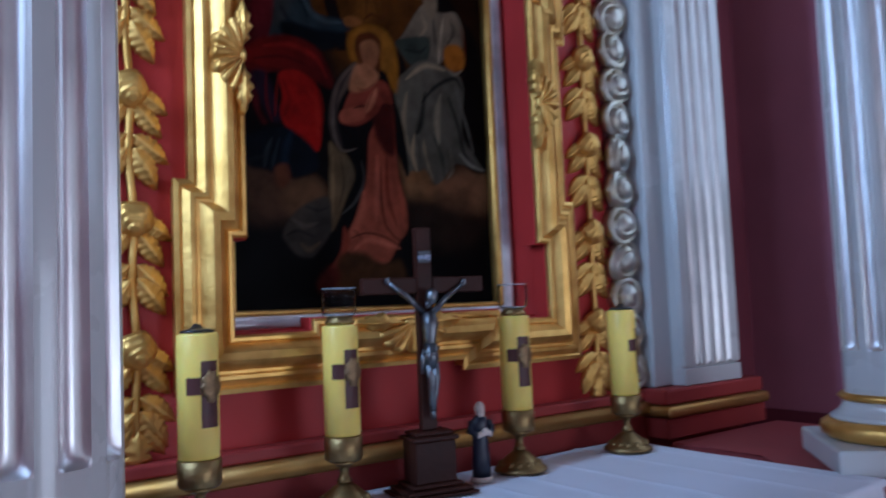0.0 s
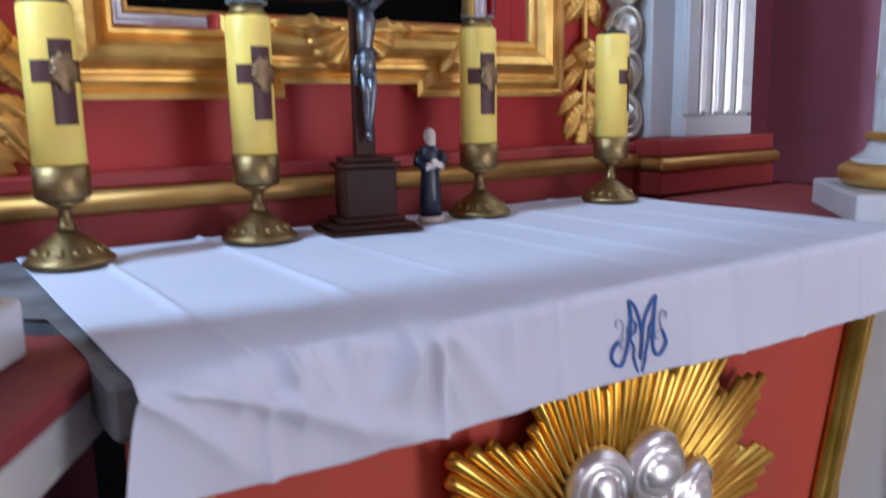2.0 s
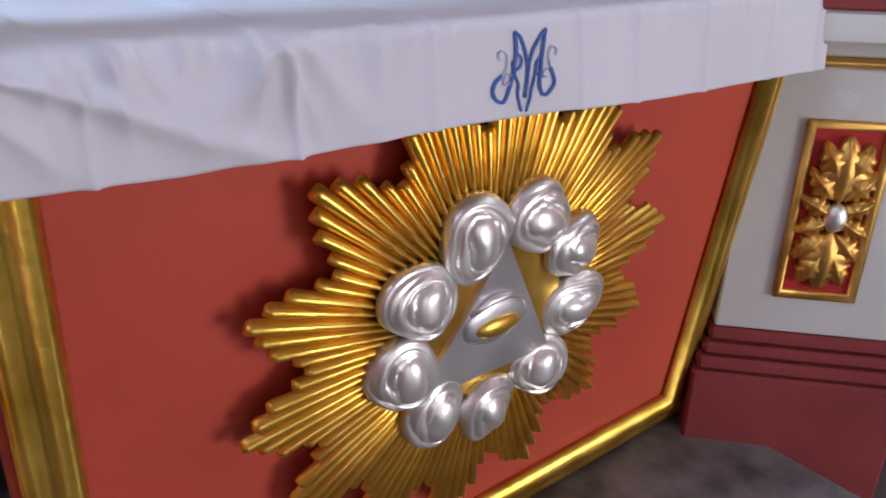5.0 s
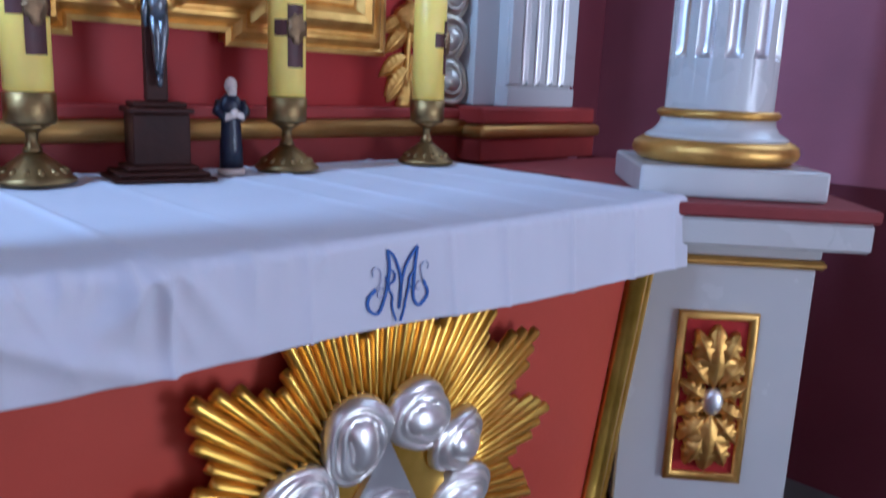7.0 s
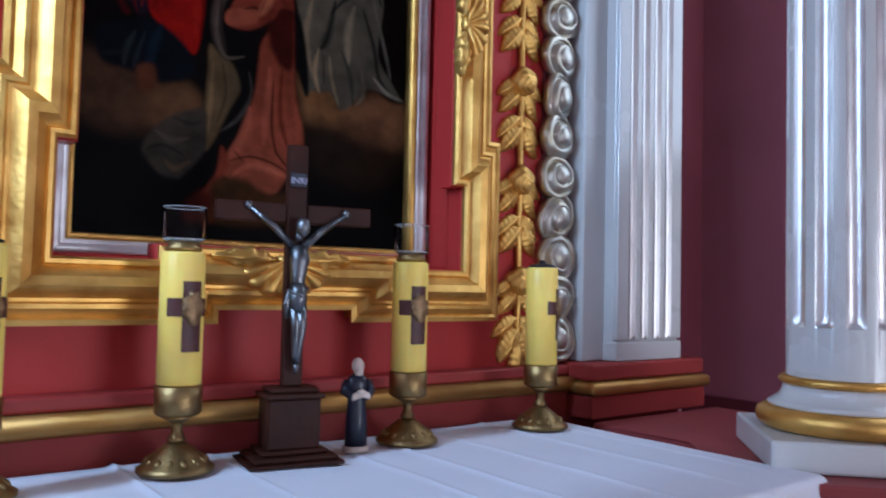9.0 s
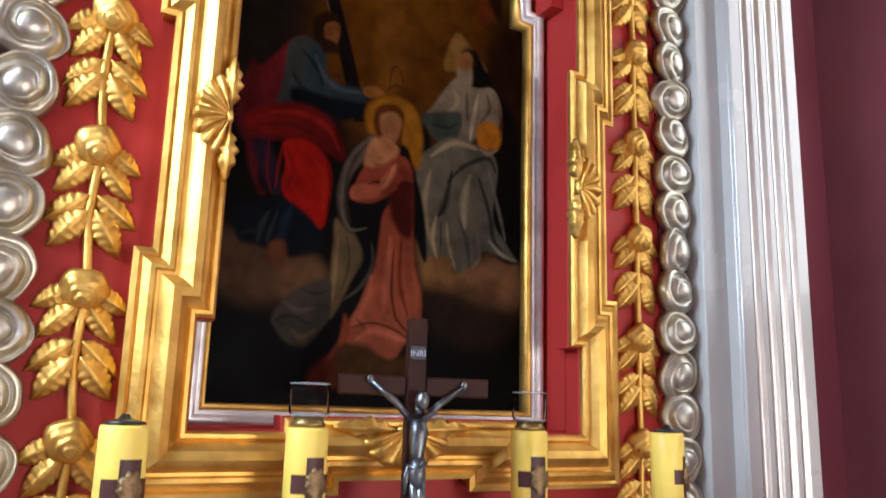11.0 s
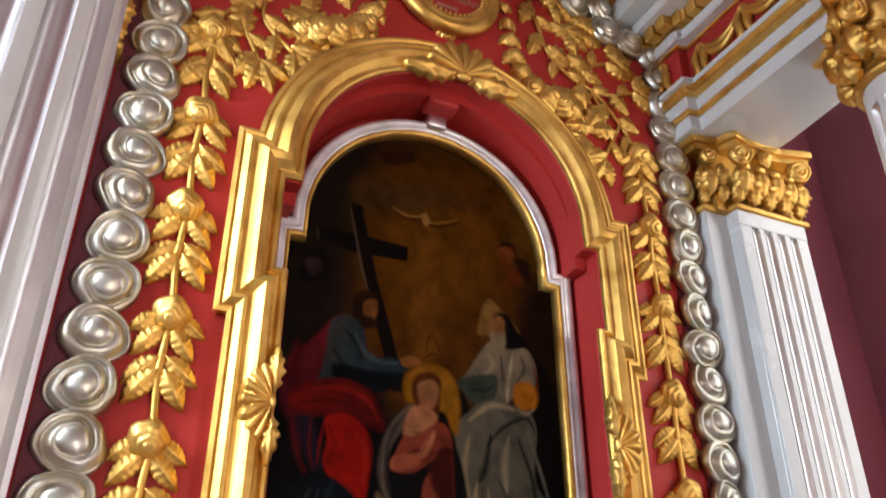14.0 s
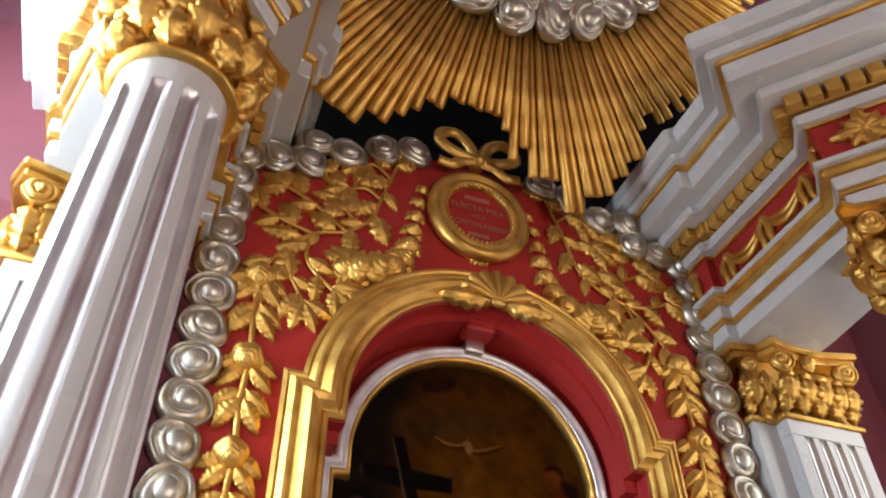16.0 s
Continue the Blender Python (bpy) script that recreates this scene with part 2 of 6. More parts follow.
def mesh_of(name, bm, mat, smooth=True):
    me = bpy.data.meshes.new(name)
    bmesh.ops.recalc_face_normals(bm, faces=bm.faces)
    for f in bm.faces:
        f.smooth = smooth
    bm.to_mesh(me)
    bm.free()
    for m in (mat if isinstance(mat, (list, tuple)) else [mat]):
        me.materials.append(m)
    return me


def join(target, other, m=None):
    """Adds another bmesh to the target."""
    me = bpy.data.meshes.new("join")
    other.to_mesh(me)
    other.free()
    if m is not None:
        me.transform(m)
    target.from_mesh(me)
    bpy.data.meshes.remove(me)
    return target


def ball(r, sx=1, sy=1, sz=1, at=(0, 0, 0), u=12, v=8):
    bm = bmesh.new()
    bmesh.ops.create_uvsphere(bm, u_segments=u, v_segments=v, radius=r)
    for w in bm.verts:
        w.co = Vector((w.co.x * sx + at[0], w.co.y * sy + at[1], w.co.z * sz + at[2]))
    return bm


def leaf_mesh(name, length, width, lobes, curl, mat, seed, deep=0.30):
    """A carved leaf that grows along -z from its stalk at the origin and stands forward along -y: toothed edge, raised midrib and veins, curled tip."""
    rnd = random.Random(seed)
    bm = bmesh.new()
    rows, cols = lobes * 4 + 1, 9
    front, back = [], []
    for i in range(rows):
        s = i / (rows - 1)
        tooth = (s * lobes) % 1.0 if i < rows - 1 else 1.0
        body = math.sin(math.pi * min(1.0, 0.05 + 0.95 * s ** 0.80)) ** 0.85
        w = width * max(0.04, body) * (1 - deep * (1 - tooth) ** 1.3) + 0.0016
        f, b = [], []
        for j in range(cols):
            t = j / (cols - 1) * 2 - 1
            x = w * t + rnd.uniform(-1, 1) * width * 0.01
            vein = math.cos(2 * math.pi * (s * lobes + 0.9 * abs(t) - 0.35))
            h = 0.009 + curl * math.sin(math.pi * (0.12 + 0.80 * s)) + 0.0060 * max(0, 1 - 3.2 * abs(t)) - 0.0060 * t * t + 0.0018 * vein * min(1, 2 * abs(t)) * body
            z = -length * s + width * 0.42 * abs(t) * (tooth * 0.25 - 0.55) * (1 - 0.7 * s)
            f.append(bm.verts.new((x, -max(0.003, h), z)))
            b.append(bm.verts.new((x * 0.92, 0.0, z)))
        front.append(f)
        back.append(b)
    for i in range(rows - 1):
        for j in range(cols - 1):
            bm.faces.new((front[i][j], front[i][j + 1], front[i + 1][j + 1], front[i + 1][j]))
        for j in (0, cols - 1):
            bm.faces.new((front[i][j], front[i + 1][j], back[i + 1][j], back[i][j]))
    for r in (0, rows - 1):
        for j in range(cols - 1):
            bm.faces.new((front[r][j], front[r][j + 1], back[r][j + 1], back[r][j]))
    return mesh_of(name, bm, mat)


def relief_disc(name, mat, outline, height, n=40, rows=26):
    """A carved round: outline(a) gives the rim, height(s, a) the relief from the heart (s = 0) to the rim (s = 1)."""
    bm = bmesh.new()
    grid = []
    for i in range(rows):
        s = 1 - i / (rows - 1) * 0.985
        ring = []
        for k in range(n):
            a = 2 * math.pi * k / n
            q = outline(a)
            ring.append(bm.verts.new((s * q * math.cos(a), -max(0.0, height(s, a)) if i else 0.0, s * q * math.sin(a))))
        grid.append(ring)
    for a, b in zip(grid, grid[1:]):
        for k in range(n):
            bm.faces.new((a[k], a[(k + 1) % n], b[(k + 1) % n], b[k]))
    bm.faces.new(grid[0])
    bm.faces.new(grid[-1])
    return mesh_of(name, bm, mat)


def rosette_mesh(name, r, mat, seed, turns=2.0, height=0.030, boss=0.40):
    """A carved cloud roll: a ribbon that winds round a domed boss and laps over itself."""
    rnd = random.Random(seed)
    ph, hand = rnd.uniform(0, 6.28), rnd.choice((-1, 1))

    def outline(a):
        return r * (1 + 0.045 * math.sin(2 * a + ph) + 0.035 * math.sin(3 * a + 2 * ph) + 0.012 * math.sin(7 * a + ph))

    def relief(s, a):
        if s < boss:
            return height * (0.72 + 0.36 * math.sqrt(max(0.0, 1 - (s / boss) ** 2)))
        u = (s - boss) / (1 - boss) * turns + hand * (a + ph) / (2 * math.pi)
        lap = u % 1.0
        return height * (0.90 - 0.38 * (s - boss) / (1 - boss)) * (0.62 + 0.38 * math.sin(math.pi * min(1.0, lap * 1.06)) ** 0.6) * (1 if s < 0.97 else 0.55)

    return relief_disc(name, mat, outline, relief, 48, 34)


def cloud_mesh(name, r, mat, seed):
    """A carved cloud puff: a smooth oval boss wrapped by crossing rolled folds."""
    rnd = random.Random(seed)
    ph, p2 = rnd.uniform(0, 6.28), rnd.uniform(0, 6.28)

    def outline(a):
        return r * (0.98 + 0.10 * math.cos(2 * a + ph) + 0.05 * math.cos(3 * a + p2))

    def relief(s, a):
        base = 0.46 * math.sqrt(max(0.0, 1 - s ** 2.6))
        edge = 0.52 + 0.10 * math.cos(2 * a + p2)
        if s < edge:
            return r * (0.40 + 0.34 * math.sqrt(max(0.0, 1 - (s / edge) ** 2)) + 0.012 * math.sin(9 * s * math.cos(a - ph) + p2))
        f1 = math.sin(math.pi * ((s - edge) / (1 - edge) * 1.5 + 0.5 * math.sin(a + ph) + (a + p2) / (2 * math.pi) % 1.0))
        f2 = math.sin(math.pi * ((s - edge) / (1 - edge) * 2.0 - (a + ph) / math.pi))
        return r * (base * 0.80 + 0.13 * abs(f1) ** 0.5 + 0.07 * abs(f2) ** 0.6)

    return relief_disc(name, mat, outline, relief, 48, 32)


def ray_mesh(name, r0, r1, degrees, mat, height=0.018, crest=0.0):
    """A gilded ray that widens from r0 to r1 along +z, with a ridge and a blunt end; crest 0 is a sharp ridge, 1 a round one."""
    bm = bmesh.new()
    t = math.tan(radians(degrees / 2)) * 1.02
    rows = []
    for r, k in ((r0, 1.0), (r0 + (r1 - r0) * 0.5, 1.0), (r1 - 0.006, 1.0), (r1, 0.7)):
        w = r * t * k
        rows.append([bm.verts.new((x * w, -y * height, r)) for x, y in ((-1, 0), (-1, 0.10 * k), (-0.5, (0.60 + 0.26 * crest) * k), (0, 1.0 * k), (0.5, (0.60 + 0.26 * crest) * k), (1, 0.10 * k), (1, 0))])
    for a, b in zip(rows, rows[1:]):
        for j in range(7):
            bm.faces.new((a[j], a[(j + 1) % 7], b[(j + 1) % 7], b[j]))
    bm.faces.new(rows[0])
    bm.faces.new(rows[-1])
    return mesh_of(name, bm, mat, crest > 0.5)


def flower_mesh(name, r, mat):
    """A carved rose: a high dome whose petals wind round the heart, with a scalloped rim."""
    bm = bmesh.new()
    n, rows = 30, 24
    grid = []
    for i in range(rows):
        s = 1 - 0.985 * i / (rows - 1)
        ring = []
        for k in range(n):
            a = 2 * math.pi * k / n
            rim = r * (1 + 0.05 * math.cos(5 * a) * s)
            h = r * 0.62 * math.sqrt(max(0.0, 1 - s * s * 0.94)) if i else 0.0
            for base, lobes, ph in ((0.80, 5, 0.0), (0.56, 4, 0.9), (0.30, 3, 0.4)):
                edge = base * (0.90 + 0.14 * abs(math.cos(lobes * a / 2 + ph)))
                h += r * 0.13 * min(1.0, max(0.0, (edge - s) / 0.05)) * (1 if i else 0)
            ring.append(bm.verts.new((rim * s * math.cos(a), -max(0.0, h), rim * s * math.sin(a))))
        grid.append(ring)
    for a, b in zip(grid, grid[1:]):
        for k in range(n):
            bm.faces.new((a[k], a[(k + 1) % n], b[(k + 1) % n], b[k]))
    bm.faces.new(grid[0])
    bm.faces.new(grid[-1])
    return mesh_of(name, bm, mat)


def shell_mesh(name, w, h, mat, n=7):
    """A carved half shell: one fan with rounded ribs and a scalloped rim, rising from a small heart."""
    bm = bmesh.new()
    cols, rows = n * 8, 14
    grid = []
    for i in range(rows):
        s = i / (rows - 1)
        ring = []
        for k in range(cols + 1):
            u = k / cols
            rib = abs(math.sin(math.pi * n * u))
            a = radians(75 * (2 * u - 1))
            ln = h * (0.64 - 0.08 * (2 * u - 1) ** 2) * (0.93 + 0.07 * rib ** 0.5)
            d = 0.012 + 0.020 * math.sin(math.pi * min(1, 0.25 + 0.62 * s)) + (0.004 + 0.013 * s) * rib ** 0.6
            ring.append(bm.verts.new((ln * s * math.sin(a), -d if 0 < i < rows - 1 else -0.004, ln * s * math.cos(a) + h * 0.03)))
        grid.append(ring)
    for a, b in zip(grid, grid[1:]):
        for k in range(cols):
            bm.faces.new((a[k], a[k + 1], b[k + 1], b[k]))
    return mesh_of(name, bm, mat)


def shell_at(parent, m):
    """A shell with its curled side leaves and heart as parts of it."""
    sh = put("shell", SHELL, parent, m, "carved gilded shell")
    for s in (-1, 1):
        for turn, size, z in ((88, 1.0, 0.03), (108, 0.72, 0.0), (128, 0.5, -0.02)):
            put("shell_leaf", LEAF_D, sh, Matrix.Translation((s * 0.018, -0.006, 0.165 * z)) @ Matrix.Rotation(-s * radians(turn), 4, "Y") @ Matrix.Diagonal((size * 0.8, size * 1.2, size, 1)))
    put("heart", HEART, sh)
    return sh


LEAF = leaf_mesh("leaf", 0.100, 0.0245, 6, 0.010, GOLD, 1, 0.15)
LEAF_B = leaf_mesh("leaf", 0.096, 0.0250, 6, 0.012, GOLD, 2, 0.16)
LEAF_C = leaf_mesh("leaf", 0.120, 0.036, 5, 0.016, GOLD, 3, 0.42)
LEAF_D = leaf_mesh("leaf", 0.115, 0.043, 4, 0.018, GOLD, 6, 0.45)
ACANTHUS = leaf_mesh("acanthus_leaf", 0.105, 0.040, 4, 0.030, GOLD, 4, 0.45)
FLOWER = flower_mesh("rose", 0.042, GOLD)
ROSETTES = [rosette_mesh("rosette", 0.066, SILVER, k, 1.25 + 0.15 * (k % 2), 0.038, 0.42 + 0.02 * k) for k in range(4)]
CLOUDS = [cloud_mesh("cloud_roll", 0.068, CLOUD_SILVER, 10 + k) for k in range(4)]
GLORIA_CLOUDS = [cloud_mesh("cloud_roll", 0.068, SILVER, 20 + k) for k in range(4)]
SHELL = shell_mesh("shell", 0.21, 0.165, GOLD)
HEART = mesh_of("heart", ball(0.014, 1.3, 0.9, 0.9, (0, -0.024, 0.005)), GOLD)


def leaf_at(me, x, z, turn, parent, y=-0.002, size=1.0, tip=0.0):
    """A leaf on the wall: turn in degrees from hanging straight down."""
    return put(me.name.split(".")[0], me, parent, pose(x, y, z, tip, turn, 0) @ Matrix.Diagonal((size, size, size, 1)))

# ---- the room ----
ground = part("floor", box(-4.2, 4.2, -5.2, 0.6, -0.32, -0.12), PALE_STONE, smooth=False)
tagged(ground, "worn grey stone church floor before the altar", "floor", kind="structure")
step = part("altar_step", box(-0.775, 0.775, -1.25, 0.0, -0.12, 0.03, 0.008), STONE, smooth=False)
tagged(step, "grey stone step under the side altar", "step", kind="structure")
wall_n = part("wall_north", box(-2.25, 2.25, 0.42, 0.62, -0.12, 6.2), PURPLE, smooth=False)
tagged(wall_n, "dull mauve painted plaster wall behind the altar", "wall", kind="structure")


def side_wall(name, m, yc, h):
    """A side wall with one window opening, 2 h wide, whose stone sill lies nearly flush with the plaster."""
    x0, x1 = sorted((m * 2.0, m * 2.25))
    w = thing(name, "mauve painted plaster wall with an ochre band round its window", "wall", kind="structure")
    for y0, y1, z0, z1 in ((yc + h, 0.42, -0.12, 6.2), (-5.2, yc - h, -0.12, 6.2), (yc - h, yc + h, -0.12, 1.80), (yc - h, yc + h, 4.15, 6.2)):
        part("wall", box(x0, x1, y0, y1, z0, z1), PURPLE, w, smooth=False)
    fx = sorted((m * 1.997, m * 1.991))
    for y0, y1, z0, z1 in ((yc - h - 0.12, yc + h + 0.12, 1.665, 1.768), (yc + h, yc + h + 0.10, 1.852, 4.25), (yc - h - 0.10, yc - h, 1.852, 4.25), (yc - h, yc + h, 4.15, 4.25)):
        part("band", box(fx[0], fx[1], y0, y1, z0, z1), OCHRE, w, "ochre painted band", smooth=False)
    for s in (-1, 1):
        part("band", box(*sorted((m * 1.991, m * 2.04)), *sorted((yc + s * h, yc + s * (h - 0.004))), 1.852, 4.15), OCHRE, w, "ochre painted band", smooth=False)
    win = thing("window_1" if m > 0 else "window_2", "white round-patterned church window full of daylight", "window", kind="structure")
    part("window_sill", box(*sorted((m * 1.978, m * 1.9985)), yc - h - 0.12, yc + h + 0.12, 1.770, 1.850, 0.006), PLASTER, win, smooth=False)
    part("window_sill", box(*sorted((m * 1.999, m * 2.10)), yc - h + 0.005, yc + h - 0.005, 1.802, 1.848), PLASTER, win, smooth=False)
    gx = m * 2.075
    part("pane", box(*sorted((gx, gx + m * 0.01)), yc - h, yc + h, 1.85, 4.15), PANE, win, smooth=False)
    hi = h - 0.062
    for y0, y1, z0, z1 in ((yc + hi, yc + h - 0.005, 1.85, 4.15), (yc - h + 0.005, yc - hi, 1.85, 4.15), (yc - hi, yc + hi, 1.85, 1.892), (yc - hi, yc + hi, 4.10, 4.15), (yc - 0.025, yc + 0.025, 1.892, 4.10)):
        part("window_frame", box(*sorted((gx - m * 0.05, gx - m * 0.004)), y0, y1, z0, z1, 0.004), PLASTER, win, smooth=False)
    # two columns of round lights
    r = hi / 2 - 0.012
    for s in (-1, 1):
        for k in range(4):
            yk, zk = yc + s * (hi / 2 + 0.012), 1.892 + 0.276 * (2 * k + 1)
            pts = [(math.cos(q) * r + yk, math.sin(q) * r + zk) for q in [2 * math.pi * i / 32 for i in range(32)]]
            ring = sweep(pts, [(-0.014, 0.0), (0.014, 0.0), (0.014, 0.03), (-0.014, 0.03)], True)
            part("tracery", ring, PLASTER, win, at=pose(gx - m * 0.01 - (0.0 if m > 0 else 0.03), 0, 0, 0, 0, 90), smooth=False)
            for q in range(4):
                c, z = math.cos(math.pi * (q + 0.5) / 2), math.sin(math.pi * (q + 0.5) / 2)
                spoke = tube([(gx - m * 0.025, yk + c * u, zk + z * u) for u in (0.0, r)], 0.009, 6)
                part("glazing_bar", spoke, PLASTER, win)
    return w


side_wall("wall_east", 1, -1.06, 0.62)
side_wall("wall_west", -1, -0.90, 0.56)
# Maroon band added to imitate the shade over the lower wall.
for s in (-1, 1):
    foot_shade = part("foot_shade", box(*sorted((s * 1.992, s * 1.9995)), -5.2, 0.42, -0.12, 0.92), MAROON, smooth=False)
    tagged(foot_shade, "added maroon band for the shade at the wall foot", "wall paint", kind="structure")
nave = part("wall_south", box(-4.2, 4.2, -5.4, -5.2, -0.12, 6.2), PLASTER, smooth=False)
tagged(nave, "plain white plaster wall that closes the nave", "wall", kind="structure")
roof = part("ceiling", box(-4.2, 4.2, -5.4, 0.62, 6.2, 6.4), PLASTER, smooth=False)
tagged(roof, "plain white plaster ceiling", "ceiling", kind="structure")

# ---- the red retable with its arched niche ----


def arc(r, zc, a0, a1, n):
    return [(r * math.cos(radians(a0 + (a1 - a0) * i / n)), zc + r * math.sin(radians(a0 + (a1 - a0) * i / n))) for i in range(n + 1)]


retable = thing("retable", "brick-red painted wooden altarpiece wall with an arched niche", "altarpiece")
NICHE = [(0.445, 1.372), (0.445, 2.47), (0.405, 2.47)] + arc(0.405, 2.53, 4, 176, 28) + [(-0.405, 2.47), (-0.445, 2.47), (-0.445, 1.372)]
TOP = [(0.60, 3.42), (0.47, 3.47), (0.36, 3.55), (0.20, 3.60), (0.0, 3.62)]
EDGE = [(0.90, 1.12), (0.90, 3.36), (0.72, 3.40)] + TOP
edge = EDGE + [(-x, z) for x, z in EDGE[-2::-1]]


def retable_face():
    """The front board, with the niche cut through it: two halves that meet above and below the niche."""
    bm = bmesh.new()
    for s in (1, -1):
        half = [(s * x, z) for x, z in EDGE] + [(s * x, z) for x, z in [(0.0, 2.935)]] + [(s * x, z) for x, z in NICHE[3:17][::-1] if x > 0.001] + [(s * 0.405, 2.47), (s * 0.445, 2.47), (s * 0.445, 1.372), (0.0, 1.372), (0.0, 1.12)]
        join(bm, slab(half, 0.0, 0.06))
    bmesh.ops.triangulate(bm, faces=[f for f in bm.faces if len(f.verts) > 4])
    return bm


part("board", retable_face(), RED, retable, smooth=False)
reveal = bmesh.new()
ring0 = [reveal.verts.new((x, 0.0605, z)) for x, z in NICHE]
ring1 = [reveal.verts.new((x, 0.13, z)) for x, z in NICHE]
for i in range(len(NICHE)):
    j = (i + 1) % len(NICHE)
    reveal.faces.new((ring0[i], ring0[j], ring1[j], ring1[i]))
part("reveal", reveal, RED, retable, smooth=False)
part("backing", box(-0.92, 0.92, 0.135, 0.16, 1.0, 3.3), RED, retable, smooth=False)
part("keystone", box(-0.048, 0.048, -0.004, 0.07, 2.908, 2.960, 0.012), RED, retable, smooth=False)
# Maroon boards: the shade beside the pilasters is put into their colour.
for s in (-1, 1):
    part("side_board", box(*sorted((s * 0.90, s * 1.36)), 0.02, 0.10, 0.98, 3.02), MAROON, retable, smooth=False)
    part("return_shade", prism([(s * 1.30, 0.085), (s * 1.80, 0.20), (s * 1.80, 0.418), (s * 1.30, 0.418)], 0.98, 3.9), MAROON, retable, smooth=False)

# base ledge with its gilded roll
ledge = thing("altar_ledge", "red moulded ledge with a gilded roll under the altarpiece", "ledge")
part("riser", box(-1.34, 1.34, -0.035, 0.06, 0.90, 1.052, 0.004), LEDGE_RED, ledge, smooth=False)
part("roll", sweep([(-0.86, 1.072), (0.86, 1.072)], [(-0.020, 0.0), (-0.020, 0.052), (-0.010, 0.068), (0.006, 0.07), (0.018, 0.060), (0.021, 0.040), (0.021, 0.0)]), GOLD_DULL, ledge, "worn gilded roll moulding")
part("cap", box(-0.87, 0.87, -0.042, 0.06, 1.094, 1.122, 0.006), LEDGE_RED, ledge, smooth=False)
for s in (-1, 1):
    x0, x1 = sorted((s * 0.84, s * 1.34))
    part("block", box(x0, x1, -0.125, 0.02, 0.985, 1.045, 0.004), LEDGE_RED, ledge, smooth=False)
    part("roll", box(x0 - 0.012, x1 + 0.012, -0.140, 0.02, 1.047, 1.082, 0.012), GOLD_DULL, ledge, "worn gilded roll moulding")
    part("cap", box(x0, x1, -0.122, 0.02, 1.084, 1.130, 0.008), LEDGE_RED, ledge, smooth=False)

# ---- gilded picture frame ----
FRAME = [(0.0, 1.330), (0.21, 1.330), (0.21, 1.303), (0.510, 1.303), (0.510, 1.628), (0.478, 1.628), (0.478, 2.208), (0.507, 2.208), (0.507, 2.568), (0.462, 2.568)] + arc(0.462, 2.568, 6, 90, 18)
loop = FRAME + [(-x, z) for x, z in FRAME[-2:0:-1]]
PROFILE = [(-0.060, 0.0), (-0.060, 0.060), (-0.055, 0.066), (-0.048, 0.066), (-0.044, 0.060), (-0.038, 0.064), (-0.026, 0.080), (-0.010, 0.086), (0.004, 0.076), (0.012, 0.062), (0.018, 0.062), (0.022, 0.066), (0.030, 0.064), (0.044, 0.050), (0.050, 0.054), (0.060, 0.050), (0.060, 0.042), (0.050, 0.042), (0.050, 0.0)]
frame_gold = thing("picture_frame", "wide gilded stepped and arched picture frame, worn in places", "frame")
sharp(part("moulding", sweep(loop, [(-a, f) for a, f in PROFILE], True), GOLD, frame_gold), 28)
part("liner", sweep(loop, [(-a, f) for a, f in [(-0.0635, 0.0), (-0.0635, 0.047), (-0.0605, 0.050), (-0.0605, 0.0)]], True), RED, frame_gold, "red painted inner side", smooth=False)
for s in (-1, 1):
    shell_at(frame_gold, pose(s * 0.424, -0.052, 1.955, 0, s * 90, 0) @ Matrix.Diagonal((0.95, 1, 0.66, 1)))
shell_at(frame_gold, pose(0.02, -0.055, 2.955, 0, 0, 0) @ Matrix.Diagonal((1.35, 1.1, 1.15, 1)))
shell_at(frame_gold, pose(-0.02, -0.050, 1.375, 0, 180, 0) @ Matrix.Diagonal((1.15, 1.0, 0.75, 1)))

INNER = [(0.0, 1.388), (0.414, 1.388), (0.414, 2.462), (0.372, 2.462)] + arc(0.372, 2.50, 4, 90, 18)
iloop = INNER + [(-x, z) for x, z in INNER[-2:0:-1]]
frame_silver = thing("inner_frame", "narrow silvered inner frame with a gilded edge round the painting", "frame")
part("moulding", sweep(iloop, [(-0.022, -0.125), (-0.022, -0.080), (-0.016, -0.068), (-0.004, -0.066), (0.002, -0.076), (0.006, -0.072), (0.012, -0.078), (0.012, -0.125)], True), FRAME_SILVER, frame_silver, "silvered moulding")
part("edge", sweep(iloop, [(0.0125, -0.125), (0.0125, -0.080), (0.018, -0.076), (0.024, -0.086), (0.026, -0.098), (0.026, -0.125)], True), GOLD, frame_silver, "gilded edge")
part("keystone", box(-0.032, 0.032, 0.050, 0.12, 2.868, 2.912, 0.010), SILVER_BRIGHT, frame_silver, "silvered keystone")

# ---- the painting: plain shapes on dark canvas, brushed one over another ----


